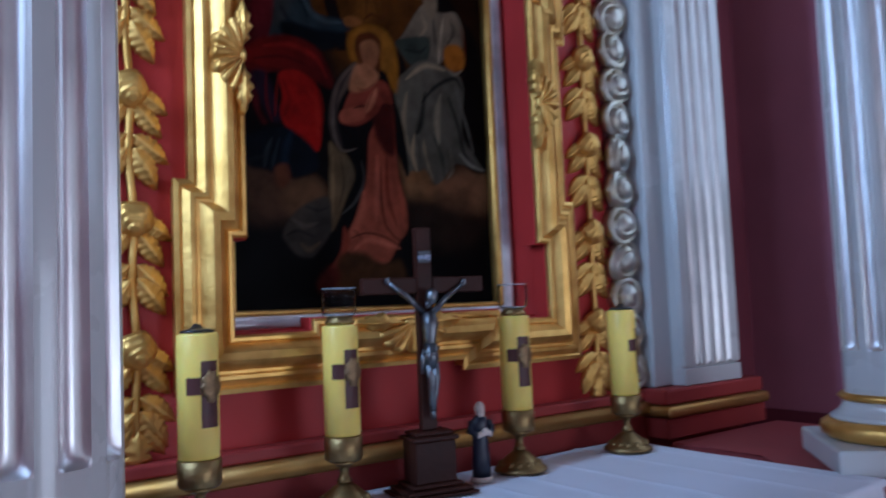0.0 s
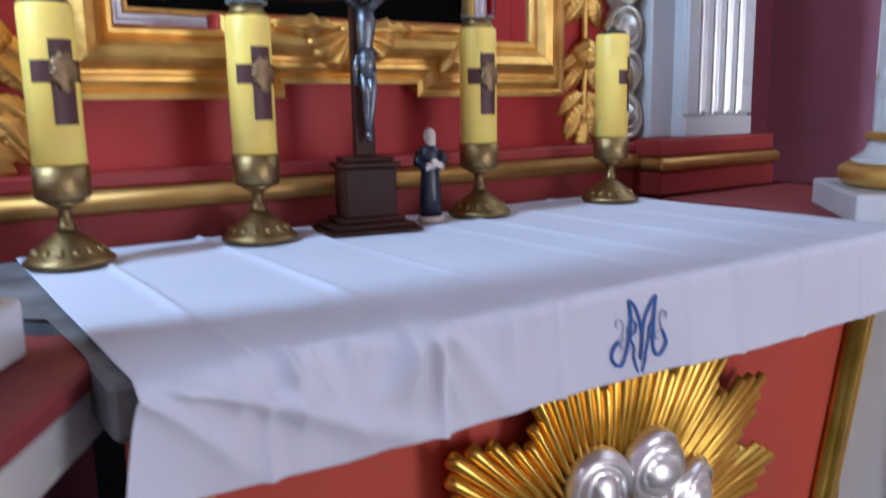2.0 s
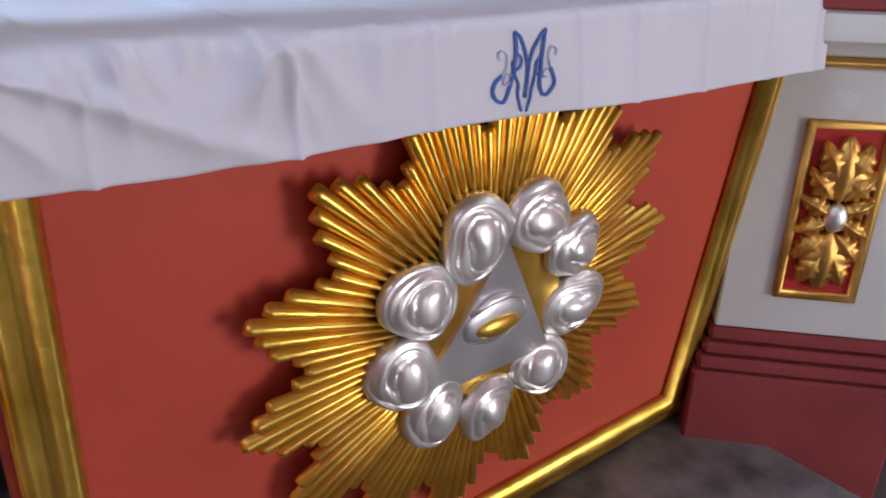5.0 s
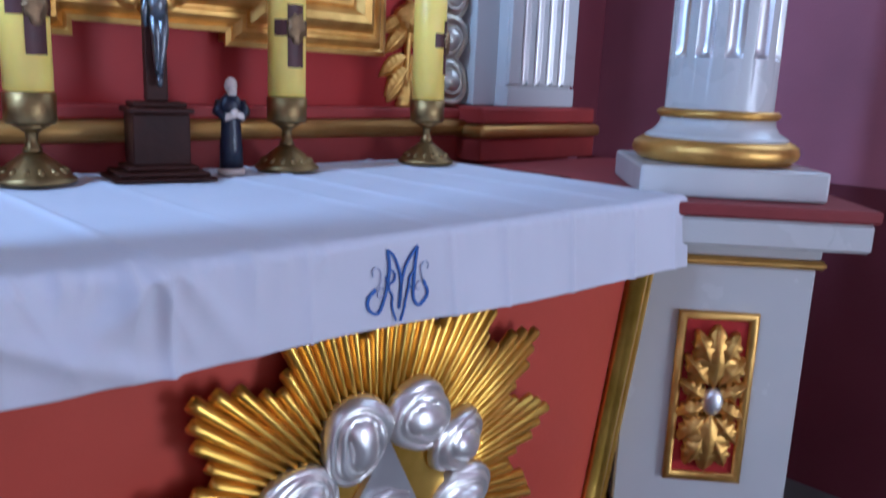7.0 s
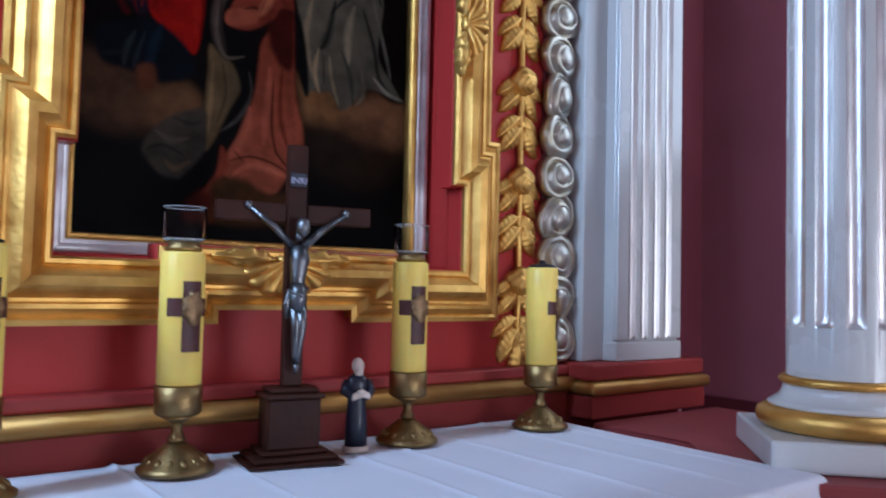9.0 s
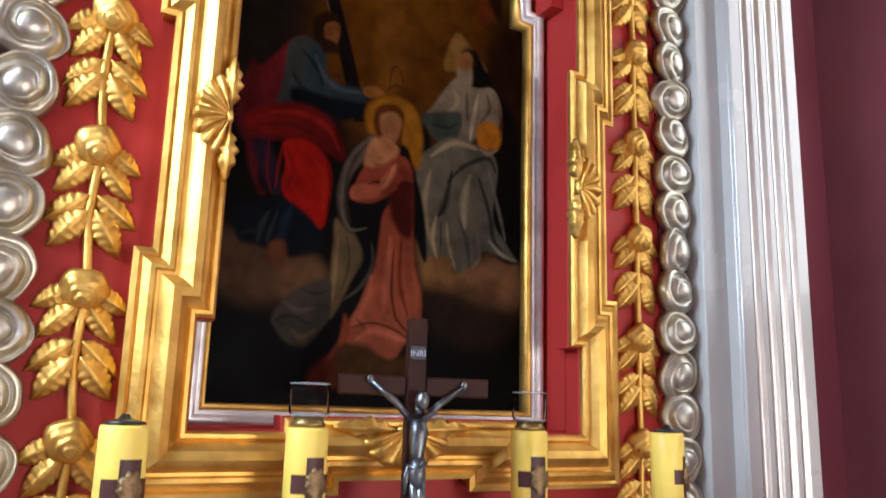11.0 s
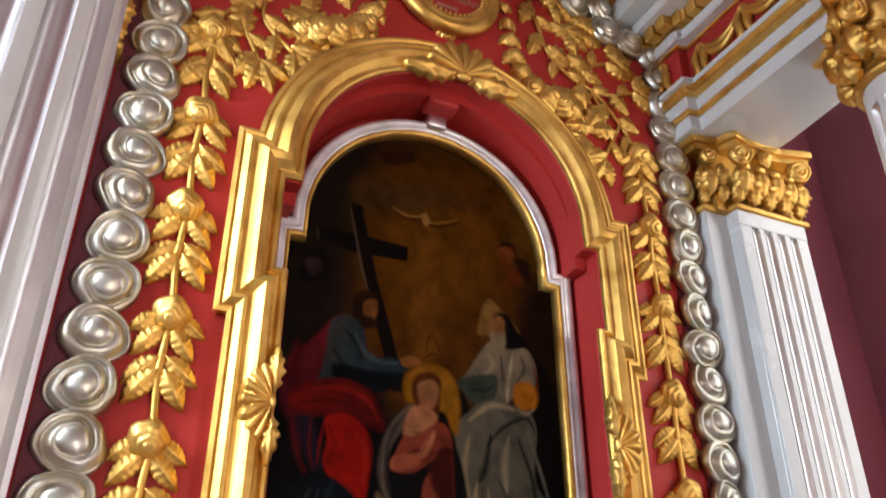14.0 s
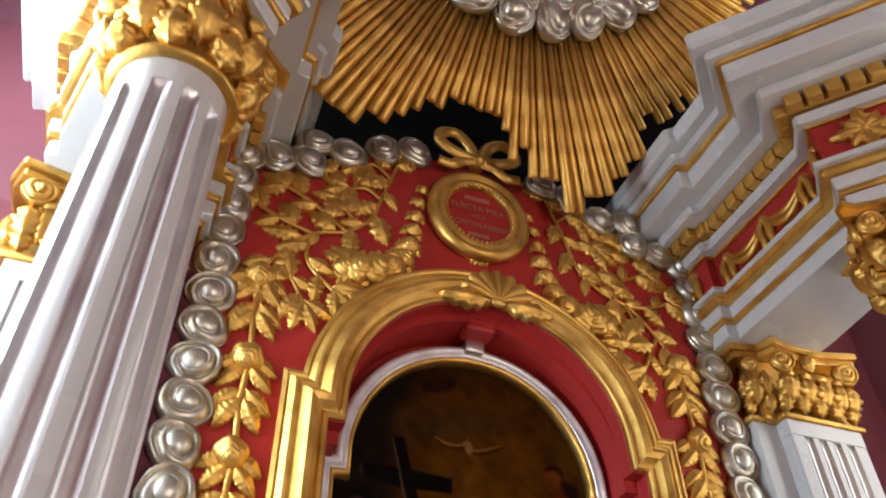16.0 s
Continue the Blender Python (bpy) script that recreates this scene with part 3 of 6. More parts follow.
class Canvas:
    """An arched canvas as a fine sheet of points, each with the colour of the paint that lies on it."""

    def __init__(self, step):
        self.xs, self.zs = np.arange(-0.402, 0.4021, step), np.arange(1.384, 2.879, step)
        self.x, self.z = np.meshgrid(self.xs, self.zs)
        self.paint = np.zeros(self.x.shape + (3,)) + (0.003, 0.002, 0.002)
        self.wob = np.random.RandomState(4)

    def flow(self, points, closed, steps=5):
        """A smooth outline through the given points."""
        p, n, out = np.array(points), len(points), []
        for i in range(n if closed else n - 1):
            q = [p[(i + k) % n] if closed else p[min(max(i + k, 0), n - 1)] for k in (-1, 0, 1, 2)]
            for t in np.arange(steps) / steps:
                out.append(0.5 * (2 * q[1] + (q[2] - q[0]) * t + (2 * q[0] - 5 * q[1] + 4 * q[2] - q[3]) * t * t + (3 * q[1] - q[0] - 3 * q[2] + q[3]) * t ** 3))
        return np.array(out if closed else out + [p[-1]])

    def near(self, line, reach):
        """The part of the sheet round a line, and the distance and the place along it of each point."""
        i0, i1 = np.searchsorted(self.zs, (line[:, 1].min() - reach, line[:, 1].max() + reach))
        j0, j1 = np.searchsorted(self.xs, (line[:, 0].min() - reach, line[:, 0].max() + reach))
        x, z = self.x[i0:i1, j0:j1], self.z[i0:i1, j0:j1]
        best, along = np.full(x.shape, 9.0), np.zeros(x.shape)
        for k in range(len(line) - 1):
            (ax, az), (bx, bz) = line[k], line[k + 1]
            t = np.clip(((x - ax) * (bx - ax) + (z - az) * (bz - az)) / max(1e-9, (bx - ax) ** 2 + (bz - az) ** 2), 0, 1)
            d = np.hypot(x - ax - t * (bx - ax), z - az - t * (bz - az))
            along = np.where(d < best, (k + t) / (len(line) - 1), along)
            best = np.minimum(best, d)
        return (slice(i0, i1), slice(j0, j1)), x, z, best, along

    def lay(self, where, cover, colour):
        self.paint[where] += cover[..., None] * (np.array(colour) - self.paint[where])

    def patch(self, points, colour, soft=0.0055, to=None, way=(0, -1), crisp=False):
        """A closed patch with a soft rim, shading to a second colour along a direction."""
        line = np.array(points) if crisp else self.flow(points, True)
        line = np.vstack([line, line[:1]])
        where, x, z, d, _ = self.near(line, soft * 1.5)
        inside = np.zeros(x.shape, bool)
        for (ax, az), (bx, bz) in zip(line, line[1:]):
            if az != bz:
                inside ^= ((az > z) != (bz > z)) & (x < (bx - ax) * (z - az) / (bz - az) + ax)
        c = np.clip(0.5 + np.where(inside, d, -d) / (2 * soft), 0, 1)
        c = c * c * (3 - 2 * c)
        hue = np.zeros(x.shape + (3,)) + colour
        if to is not None and x.size:
            g = x * way[0] + z * way[1]
            g = ((g - g.min()) / max(1e-6, np.ptp(g)))[..., None]
            hue = hue * (1 - g) + np.array(to) * g
        self.lay(where, c, hue)

    def line(self, points, width, colour, strength=1.0):
        """A brush stroke that tapers to both ends."""
        where, x, z, d, along = self.near(self.flow(points, False), width * 1.4)
        c = np.clip(1 - d / (width * (0.35 + 0.75 * np.sin(np.pi * np.clip(along, 0, 1)))), 0, 1)
        self.lay(where, strength * np.sqrt(c) * c * (2 - c), colour)

    def mesh(self, name, mat):
        half = np.where(self.z <= 2.47, 0.402, np.sqrt(np.maximum(0, 0.388 ** 2 - (self.z - 2.49) ** 2)))
        keep = np.abs(self.x) <= half + 0.004
        h, w = self.x.shape
        ids = np.arange(h * w).reshape(h, w)
        quads = np.stack([ids[:-1, :-1], ids[:-1, 1:], ids[1:, 1:], ids[1:, :-1]], -1)[keep[:-1, :-1] & keep[1:, 1:] & keep[:-1, 1:] & keep[1:, :-1]]
        co = np.stack([self.x.ravel(), np.full(h * w, 0.112), self.z.ravel()], -1)
        me = bpy.data.meshes.new(name)
        me.from_pydata(co.tolist(), [], quads.tolist())
        col = me.color_attributes.new("paint", "FLOAT_COLOR", "POINT")
        col.data.foreach_set("color", np.concatenate([self.paint, np.ones((h, w, 1))], -1).ravel().astype(np.float32))
        me.materials.append(mat)
        return me


OIL = material("oil_painting", (1.0, 1.0, 1.0), 0.40, 0.0, vary=0.24, scale=21, bump=0.10, bump_scale=260, fine=0.0, gloss=0.03)
on, ol = OIL.node_tree.nodes, OIL.node_tree.links
hue = on.new("ShaderNodeAttribute")
hue.attribute_name = "paint"
blend = on.new("ShaderNodeMix")
blend.data_type, blend.blend_type = "RGBA", "MULTIPLY"
blend.inputs[0].default_value = 1.0
ob_in = on["Principled BSDF"].inputs["Base Color"]
grain_out = ob_in.links[0].from_socket
ol.new(hue.outputs["Color"], blend.inputs[6])
ol.new(grain_out, blend.inputs[7])
ol.new(blend.outputs[2], ob_in)

art = Canvas(0.0026)
# ground: warm glow above, brown dusk at the edges, dark below
art.patch([(-0.663, 2.844), (0.758, 3.453), (0.651, 1.937), (-0.544, 1.8)], (0.0203, 0.0078, 0.0018), 0.02)
art.patch([(-0.433, 2.735), (-0.165, 2.798), (-0.203, 2.353), (-0.203, 2.086), (-0.32, 2.01), (-0.472, 2.011), (-0.528, 2.571)], (0.0083, 0.0051, 0.0033), 0.05)
art.patch([(-0.161, 2.729), (0.218, 2.783), (0.29, 2.476), (0.251, 2.248), (0.116, 2.082), (-0.129, 2.041), (-0.198, 2.263)], (0.0558, 0.0172, 0.001), 0.07)
art.patch([(-0.076, 2.618), (0.163, 2.655), (0.199, 2.471), (0.113, 2.366), (-0.066, 2.34), (-0.135, 2.499)], (0.0731, 0.0238, 0.0015), 0.05)
art.patch([(-0.033, 2.545), (0.017, 2.559), (0.033, 2.205), (-0.045, 2.189)], (0.0936, 0.0307, 0.0031), 0.02)
art.patch([(-0.22, 2.657), (-0.062, 2.692), (0.163, 2.691), (-0.059, 2.606), (-0.201, 2.579)], (0.0441, 0.018, 0.0042), 0.03)
art.patch([(0.237, 2.714), (0.33, 2.631), (0.366, 2.495), (0.272, 2.507)], (0.0527, 0.0203, 0.0022), 0.03)
art.patch([(0.289, 2.389), (0.441, 2.424), (0.438, 1.852), (0.315, 1.84), (0.267, 2.106)], (0.0098, 0.0031, 0.0012), 0.04)
art.patch([(-0.547, 1.824), (0.651, 1.937), (0.601, 1.229), (-0.483, 1.269)], (0.0009, 0.0006, 0.0008), 0.05)
art.patch([(-0.414, 2.048), (-0.131, 2.098), (-0.102, 1.771), (-0.401, 1.767)], (0.0026, 0.0014, 0.0014), 0.04)
# lower clouds
art.patch([(-0.389, 1.768), (-0.276, 1.761), (-0.222, 1.734), (-0.165, 1.676), (-0.241, 1.634), (-0.328, 1.628), (-0.392, 1.671)], (0.0527, 0.0257, 0.0131), 0.035)
art.patch([(-0.24, 1.72), (-0.169, 1.739), (-0.139, 1.69), (-0.216, 1.641), (-0.256, 1.669)], (0.0892, 0.0441, 0.0187), 0.02)
art.patch([(0.095, 1.817), (0.214, 1.773), (0.246, 1.705), (0.12, 1.69), (0.096, 1.735)], (0.139, 0.0659, 0.0238), 0.02)
art.patch([(0.214, 1.745), (0.28, 1.793), (0.382, 1.787), (0.397, 1.687), (0.278, 1.638), (0.198, 1.688)], (0.1074, 0.0497, 0.022), 0.03)
art.patch([(0.089, 1.694), (0.246, 1.691), (0.378, 1.644), (0.277, 1.557), (0.121, 1.603)], (0.0119, 0.0062, 0.0036), 0.04)
# dark cross with a pale edge
art.patch([(-0.228, 2.584), (-0.198, 2.584), (-0.144, 2.368), (-0.102, 2.238), (-0.057, 2.082), (-0.092, 2.076), (-0.138, 2.231), (-0.182, 2.39)], (0.0042, 0.002, 0.0018), 0.003, crisp=True)
art.patch([(-0.314, 2.493), (-0.196, 2.495), (-0.06, 2.487), (-0.062, 2.444), (-0.193, 2.438), (-0.311, 2.453)], (0.0039, 0.002, 0.002), 0.003, crisp=True)
art.line([(-0.231, 2.578), (-0.211, 2.494), (-0.187, 2.389), (-0.163, 2.324)], 0.005, (0.0659, 0.0441, 0.0318), 0.8)
art.line([(-0.315, 2.49), (-0.31, 2.453)], 0.006, (0.0389, 0.0238, 0.0144), 0.8)
# small dim clouded heads, as plain rounds
art.patch([(-0.352, 2.392), (-0.323, 2.418), (-0.287, 2.41), (-0.28, 2.365), (-0.31, 2.334), (-0.345, 2.336)], (0.0045, 0.0026, 0.0036), 0.012)
art.patch([(-0.342, 2.387), (-0.315, 2.402), (-0.296, 2.392), (-0.298, 2.363), (-0.325, 2.35)], (0.0257, 0.0131, 0.0131), 0.008)
art.patch([(0.221, 2.555), (0.25, 2.572), (0.272, 2.551), (0.265, 2.509), (0.235, 2.494), (0.217, 2.519)], (0.1074, 0.0257, 0.0048), 0.008)
art.patch([(0.214, 2.544), (0.239, 2.573), (0.273, 2.568), (0.28, 2.535), (0.261, 2.557), (0.228, 2.552)], (0.022, 0.0055, 0.0012), 0.006)
art.patch([(0.239, 2.481), (0.276, 2.497), (0.299, 2.479), (0.286, 2.44), (0.253, 2.429)], (0.0731, 0.0131, 0.0026), 0.01)
art.patch([(0.272, 2.525), (0.319, 2.519), (0.318, 2.457), (0.294, 2.468)], (0.0098, 0.0031, 0.0015), 0.012)
# red and blue robed shape
art.patch([(-0.358, 2.127), (-0.306, 2.18), (-0.255, 2.243), (-0.22, 2.255), (-0.251, 2.192), (-0.267, 2.116), (-0.273, 2.004), (-0.344, 1.979), (-0.371, 2.028)], (0.1074, 0.007, 0.0078), 0.008, to=(0.0364, 0.0036, 0.007), way=(0, -1))
art.patch([(-0.35, 2.143), (-0.332, 2.161), (-0.301, 2.013), (-0.312, 1.904), (-0.294, 1.868), (-0.31, 1.872), (-0.343, 1.966)], (0.0527, 0.0036, 0.0048), 0.008)
art.patch([(-0.26, 2.234), (-0.212, 2.257), (-0.175, 2.23), (-0.157, 2.167), (-0.075, 2.161), (-0.058, 2.134), (-0.16, 2.096), (-0.244, 2.085), (-0.285, 2.071), (-0.265, 2.146)], (0.0078, 0.0131, 0.0172), 0.006, to=(0.022, 0.0297, 0.0318), way=(-1, 0))
art.patch([(-0.254, 2.235), (-0.212, 2.251), (-0.228, 2.153), (-0.266, 2.102), (-0.267, 2.174)], (0.0257, 0.0276, 0.0257), 0.012)
art.line([(-0.196, 2.218), (-0.179, 2.177), (-0.134, 2.149), (-0.08, 2.152)], 0.012, (0.0364, 0.0469, 0.0497), 0.9)
art.line([(-0.249, 2.163), (-0.219, 2.126), (-0.162, 2.119)], 0.01, (0.0036, 0.0055, 0.0078), 0.8)
art.line([(-0.232, 2.225), (-0.194, 2.189), (-0.175, 2.149)], 0.008, (0.0026, 0.0042, 0.0062), 0.8)
art.patch([(-0.247, 2.127), (-0.162, 2.122), (-0.058, 2.123), (-0.116, 2.072), (-0.23, 2.078)], (0.0018, 0.0026, 0.0036), 0.008)
art.patch([(-0.349, 2.039), (-0.298, 2.076), (-0.231, 2.092), (-0.159, 2.076), (-0.121, 2.028), (-0.111, 1.973), (-0.183, 1.99), (-0.266, 1.997), (-0.332, 1.994)], (0.1174, 0.0042, 0.0026), 0.008, to=(0.0364, 0.0018, 0.0018), way=(1, -0.4))
art.line([(-0.297, 2.055), (-0.23, 2.07), (-0.158, 2.048), (-0.127, 1.999)], 0.012, (0.1827, 0.0078, 0.0048), 0.8)
art.line([(-0.321, 2.021), (-0.241, 2.037), (-0.17, 2.018)], 0.007, (0.0341, 0.0012, 0.0015), 0.8)
art.line([(-0.346, 2.006), (-0.28, 2), (-0.198, 2.008)], 0.006, (0.0364, 0.0015, 0.0018), 0.7)
art.patch([(-0.259, 1.992), (-0.212, 2.008), (-0.166, 1.986), (-0.141, 1.941), (-0.143, 1.873), (-0.156, 1.808), (-0.187, 1.821), (-0.236, 1.855), (-0.259, 1.892), (-0.251, 1.939)], (0.1967, 0.0048, 0.0026), 0.005, to=(0.2266, 0.0031, 0.0012), way=(1, -1))
art.line([(-0.182, 1.963), (-0.158, 1.925), (-0.158, 1.844)], 0.012, (0.2679, 0.0108, 0.0048), 0.7)
art.line([(-0.154, 1.97), (-0.142, 1.914), (-0.147, 1.846)], 0.005, (0.0624, 0.0015, 0.001), 0.8)
art.line([(-0.249, 1.98), (-0.232, 1.929), (-0.248, 1.886)], 0.01, (0.1226, 0.0022, 0.0015), 0.8)
art.patch([(-0.331, 1.981), (-0.292, 1.987), (-0.258, 1.885), (-0.277, 1.87), (-0.302, 1.906)], (0.0119, 0.0055, 0.0119), 0.01)
art.line([(-0.292, 1.987), (-0.292, 1.92), (-0.278, 1.869)], 0.006, (0.0809, 0.0036, 0.0042), 0.8)
art.line([(-0.259, 1.992), (-0.267, 1.937), (-0.271, 1.883)], 0.006, (0.1334, 0.0048, 0.0036), 0.8)
art.patch([(-0.356, 1.822), (-0.282, 1.856), (-0.23, 1.856), (-0.173, 1.816), (-0.157, 1.766), (-0.222, 1.734), (-0.3, 1.75), (-0.345, 1.76)], (0.0022, 0.0036, 0.0062), 0.008)
art.line([(-0.229, 1.852), (-0.246, 1.796), (-0.248, 1.732)], 0.016, (0.0055, 0.0119, 0.022), 0.9)
art.line([(-0.281, 1.83), (-0.297, 1.79), (-0.301, 1.758)], 0.01, (0.022, 0.0276, 0.0297), 0.8)
art.line([(-0.261, 1.832), (-0.277, 1.78), (-0.282, 1.756)], 0.007, (0.0158, 0.022, 0.0257), 0.7)
art.line([(-0.34, 1.773), (-0.303, 1.783)], 0.009, (0.0119, 0.0144, 0.0158), 0.7)
art.patch([(-0.275, 1.757), (-0.244, 1.768), (-0.235, 1.733), (-0.253, 1.709), (-0.272, 1.717)], (0.077, 0.0238, 0.0098), 0.008)
art.patch([(-0.204, 2.315), (-0.17, 2.337), (-0.142, 2.325), (-0.151, 2.266), (-0.138, 2.238), (-0.183, 2.244), (-0.207, 2.268)], (0.0131, 0.0042, 0.0015), 0.006)
art.patch([(-0.18, 2.297), (-0.157, 2.315), (-0.141, 2.306), (-0.143, 2.272), (-0.156, 2.251), (-0.174, 2.256)], (0.1279, 0.0414, 0.0119), 0.005)
art.patch([(-0.189, 2.262), (-0.154, 2.264), (-0.147, 2.241), (-0.179, 2.231)], (0.0119, 0.0039, 0.0017), 0.006)
art.patch([(-0.072, 2.166), (-0.045, 2.177), (-0.016, 2.164), (-0.044, 2.147), (-0.068, 2.148)], (0.163, 0.0558, 0.0119), 0.005)
# the small crown held over the middle
art.line([(-0.004, 2.176), (0.001, 2.229), (0.019, 2.239), (0.037, 2.19)], 0.005, (0.0341, 0.0088, 0.0015), 0.8)
art.line([(-0.01, 2.173), (0.014, 2.192), (0.043, 2.183)], 0.006, (0.0414, 0.0108, 0.0022), 0.9)
art.line([(0.037, 2.182), (0.059, 2.202), (0.055, 2.232)], 0.006, (0.0659, 0.0158, 0.0031), 0.8)
# pale robed shape
art.patch([(0.178, 2.377), (0.22, 2.354), (0.278, 2.294), (0.234, 2.293), (0.147, 2.267)], (0.1334, 0.0659, 0.0144), 0.006)
art.patch([(0.195, 2.326), (0.238, 2.344), (0.269, 2.301), (0.308, 2.242), (0.375, 2.157), (0.386, 1.907), (0.379, 1.787), (0.281, 1.836), (0.25, 2.104), (0.216, 2.241)], (0.002, 0.0014, 0.0015), 0.008)
art.patch([(0.178, 2.249), (0.216, 2.241), (0.251, 2.24), (0.296, 2.248), (0.322, 2.204), (0.317, 2.147), (0.25, 2.104), (0.215, 2.067), (0.182, 2.077), (0.199, 2.142), (0.107, 2.138), (0.115, 2.158)], (0.1448, 0.1074, 0.0659), 0.005, to=(0.0731, 0.0591, 0.0414), way=(0, -1))
art.line([(0.251, 2.223), (0.236, 2.148), (0.229, 2.092)], 0.01, (0.2679, 0.2113, 0.1334), 0.8)
art.line([(0.216, 2.225), (0.219, 2.145)], 0.007, (0.0238, 0.0203, 0.0144), 0.8)
art.line([(0.278, 2.228), (0.286, 2.189), (0.259, 2.145)], 0.008, (0.0297, 0.0238, 0.0158), 0.8)
art.line([(0.173, 2.224), (0.19, 2.188), (0.165, 2.155)], 0.01, (0.2113, 0.1507, 0.085), 0.7)
art.patch([(0.086, 2.13), (0.132, 2.149), (0.199, 2.158), (0.19, 2.094), (0.14, 2.07), (0.099, 2.102)], (0.0257, 0.0297, 0.022), 0.006)
art.line([(0.115, 2.112), (0.165, 2.113), (0.19, 2.133)], 0.008, (0.007, 0.0088, 0.0078), 0.7)
art.patch([(0.091, 2.108), (0.116, 2.066), (0.101, 2.004), (0.077, 2.001), (0.08, 2.076)], (0.0022, 0.0012, 0.0012), 0.006)
art.patch([(0.077, 2.001), (0.116, 2.051), (0.173, 2.091), (0.232, 2.085), (0.284, 2.078), (0.315, 2.028), (0.302, 1.897), (0.349, 1.828), (0.374, 1.787), (0.28, 1.807), (0.23, 1.76), (0.198, 1.743), (0.166, 1.782), (0.104, 1.763), (0.09, 1.873)], (0.0809, 0.0694, 0.0469), 0.005, to=(0.0441, 0.0414, 0.0318), way=(1, -0.5))
art.line([(0.116, 2.029), (0.182, 2.077), (0.25, 2.072)], 0.012, (0.2266, 0.1694, 0.098), 0.9)
art.line([(0.165, 1.969), (0.215, 2.021), (0.284, 2.054), (0.309, 2.019)], 0.01, (0.0055, 0.0055, 0.0062), 0.9)
art.line([(0.178, 2.001), (0.159, 1.91), (0.142, 1.879)], 0.014, (0.0031, 0.0036, 0.0042), 0.9)
art.line([(0.232, 2.001), (0.215, 1.931), (0.218, 1.858)], 0.016, (0.1694, 0.139, 0.0892), 0.9)
art.line([(0.257, 1.997), (0.29, 1.911), (0.306, 1.839), (0.348, 1.799)], 0.01, (0.0036, 0.0042, 0.0048), 0.9)
art.line([(0.284, 2.031), (0.325, 1.9), (0.341, 1.842)], 0.008, (0.0892, 0.0809, 0.0624), 0.8)
art.line([(0.289, 1.837), (0.331, 1.805), (0.379, 1.793)], 0.008, (0.163, 0.1507, 0.1174), 0.8)
art.line([(0.117, 1.992), (0.102, 1.903), (0.119, 1.82)], 0.012, (0.176, 0.1279, 0.0731), 0.8)
art.line([(0.137, 1.878), (0.128, 1.821), (0.142, 1.773)], 0.01, (0.2266, 0.163, 0.0892), 0.9)
art.line([(0.166, 1.867), (0.174, 1.811), (0.195, 1.75)], 0.008, (0.163, 0.1226, 0.0694), 0.9)
art.line([(0.15, 1.865), (0.153, 1.795)], 0.005, (0.0144, 0.0119, 0.0088), 0.8)
art.line([(0.198, 1.885), (0.224, 1.83), (0.234, 1.76)], 0.01, (0.0187, 0.0203, 0.0158), 0.8)
art.line([(0.256, 1.848), (0.263, 1.791), (0.243, 1.761)], 0.01, (0.1074, 0.0936, 0.0624), 0.7)
art.patch([(0.119, 1.775), (0.158, 1.768), (0.143, 1.746), (0.112, 1.747)], (0.1448, 0.0659, 0.022), 0.006)
art.patch([(0.25, 2.135), (0.294, 2.155), (0.324, 2.132), (0.311, 2.082), (0.258, 2.08)], (0.2266, 0.0731, 0.0055), 0.008)
art.line([(0.258, 2.074), (0.284, 2.065), (0.312, 2.082)], 0.008, (0.163, 0.139, 0.098), 0.7)
art.line([(0.313, 2.211), (0.325, 2.156), (0.32, 2.118)], 0.008, (0.0892, 0.0172, 0.007), 0.8)
art.patch([(0.185, 2.316), (0.209, 2.335), (0.231, 2.323), (0.227, 2.282), (0.202, 2.267), (0.185, 2.283)], (0.163, 0.0624, 0.0187), 0.005)
art.patch([(0.185, 2.28), (0.213, 2.279), (0.23, 2.286), (0.23, 2.244), (0.209, 2.214), (0.192, 2.236)], (0.1507, 0.1074, 0.0624), 0.007)
art.line([(0.195, 2.322), (0.22, 2.337), (0.238, 2.311), (0.234, 2.277)], 0.006, (0.0187, 0.0088, 0.0042), 0.8)
# the middle shape in a grey mantle over a rose robe
art.patch([(-0.058, 2.123), (-0.013, 2.156), (0.042, 2.157), (0.08, 2.121), (0.092, 2.048), (0.082, 1.987), (0.053, 2.027), (0.043, 2.1), (-0.04, 2.056), (-0.062, 2.081)], (0.1827, 0.0659, 0.0026), 0.01)
art.patch([(-0.043, 2.129), (0.018, 2.159), (0.066, 2.137), (0.077, 2.06), (0.037, 2.039), (-0.041, 2.063)], (0.176, 0.0659, 0.0048), 0.012)
art.patch([(-0.04, 2.049), (-0.084, 2.02), (-0.118, 1.958), (-0.132, 1.874), (-0.117, 1.796), (-0.044, 1.75), (-0.004, 1.862), (0.056, 1.869), (0.104, 1.763), (0.114, 1.791), (0.099, 1.902), (0.069, 1.985), (0.045, 2.04)], (0.0014, 0.001, 0.0012), 0.006)
art.patch([(-0.043, 2.052), (-0.075, 2.024), (-0.104, 1.981), (-0.123, 1.916), (-0.12, 1.849), (-0.09, 1.812), (-0.104, 1.878), (-0.095, 1.934), (-0.068, 1.98), (-0.039, 2.027)], (0.077, 0.0497, 0.0341), 0.006, to=(0.0341, 0.0238, 0.0203), way=(0, -1))
art.line([(-0.055, 2.03), (-0.089, 1.977), (-0.105, 1.905), (-0.087, 1.826)], 0.008, (0.0187, 0.0131, 0.0119), 0.8)
art.line([(-0.109, 1.932), (-0.112, 1.863), (-0.09, 1.815), (-0.047, 1.823)], 0.007, (0.0936, 0.0731, 0.0527), 0.8)
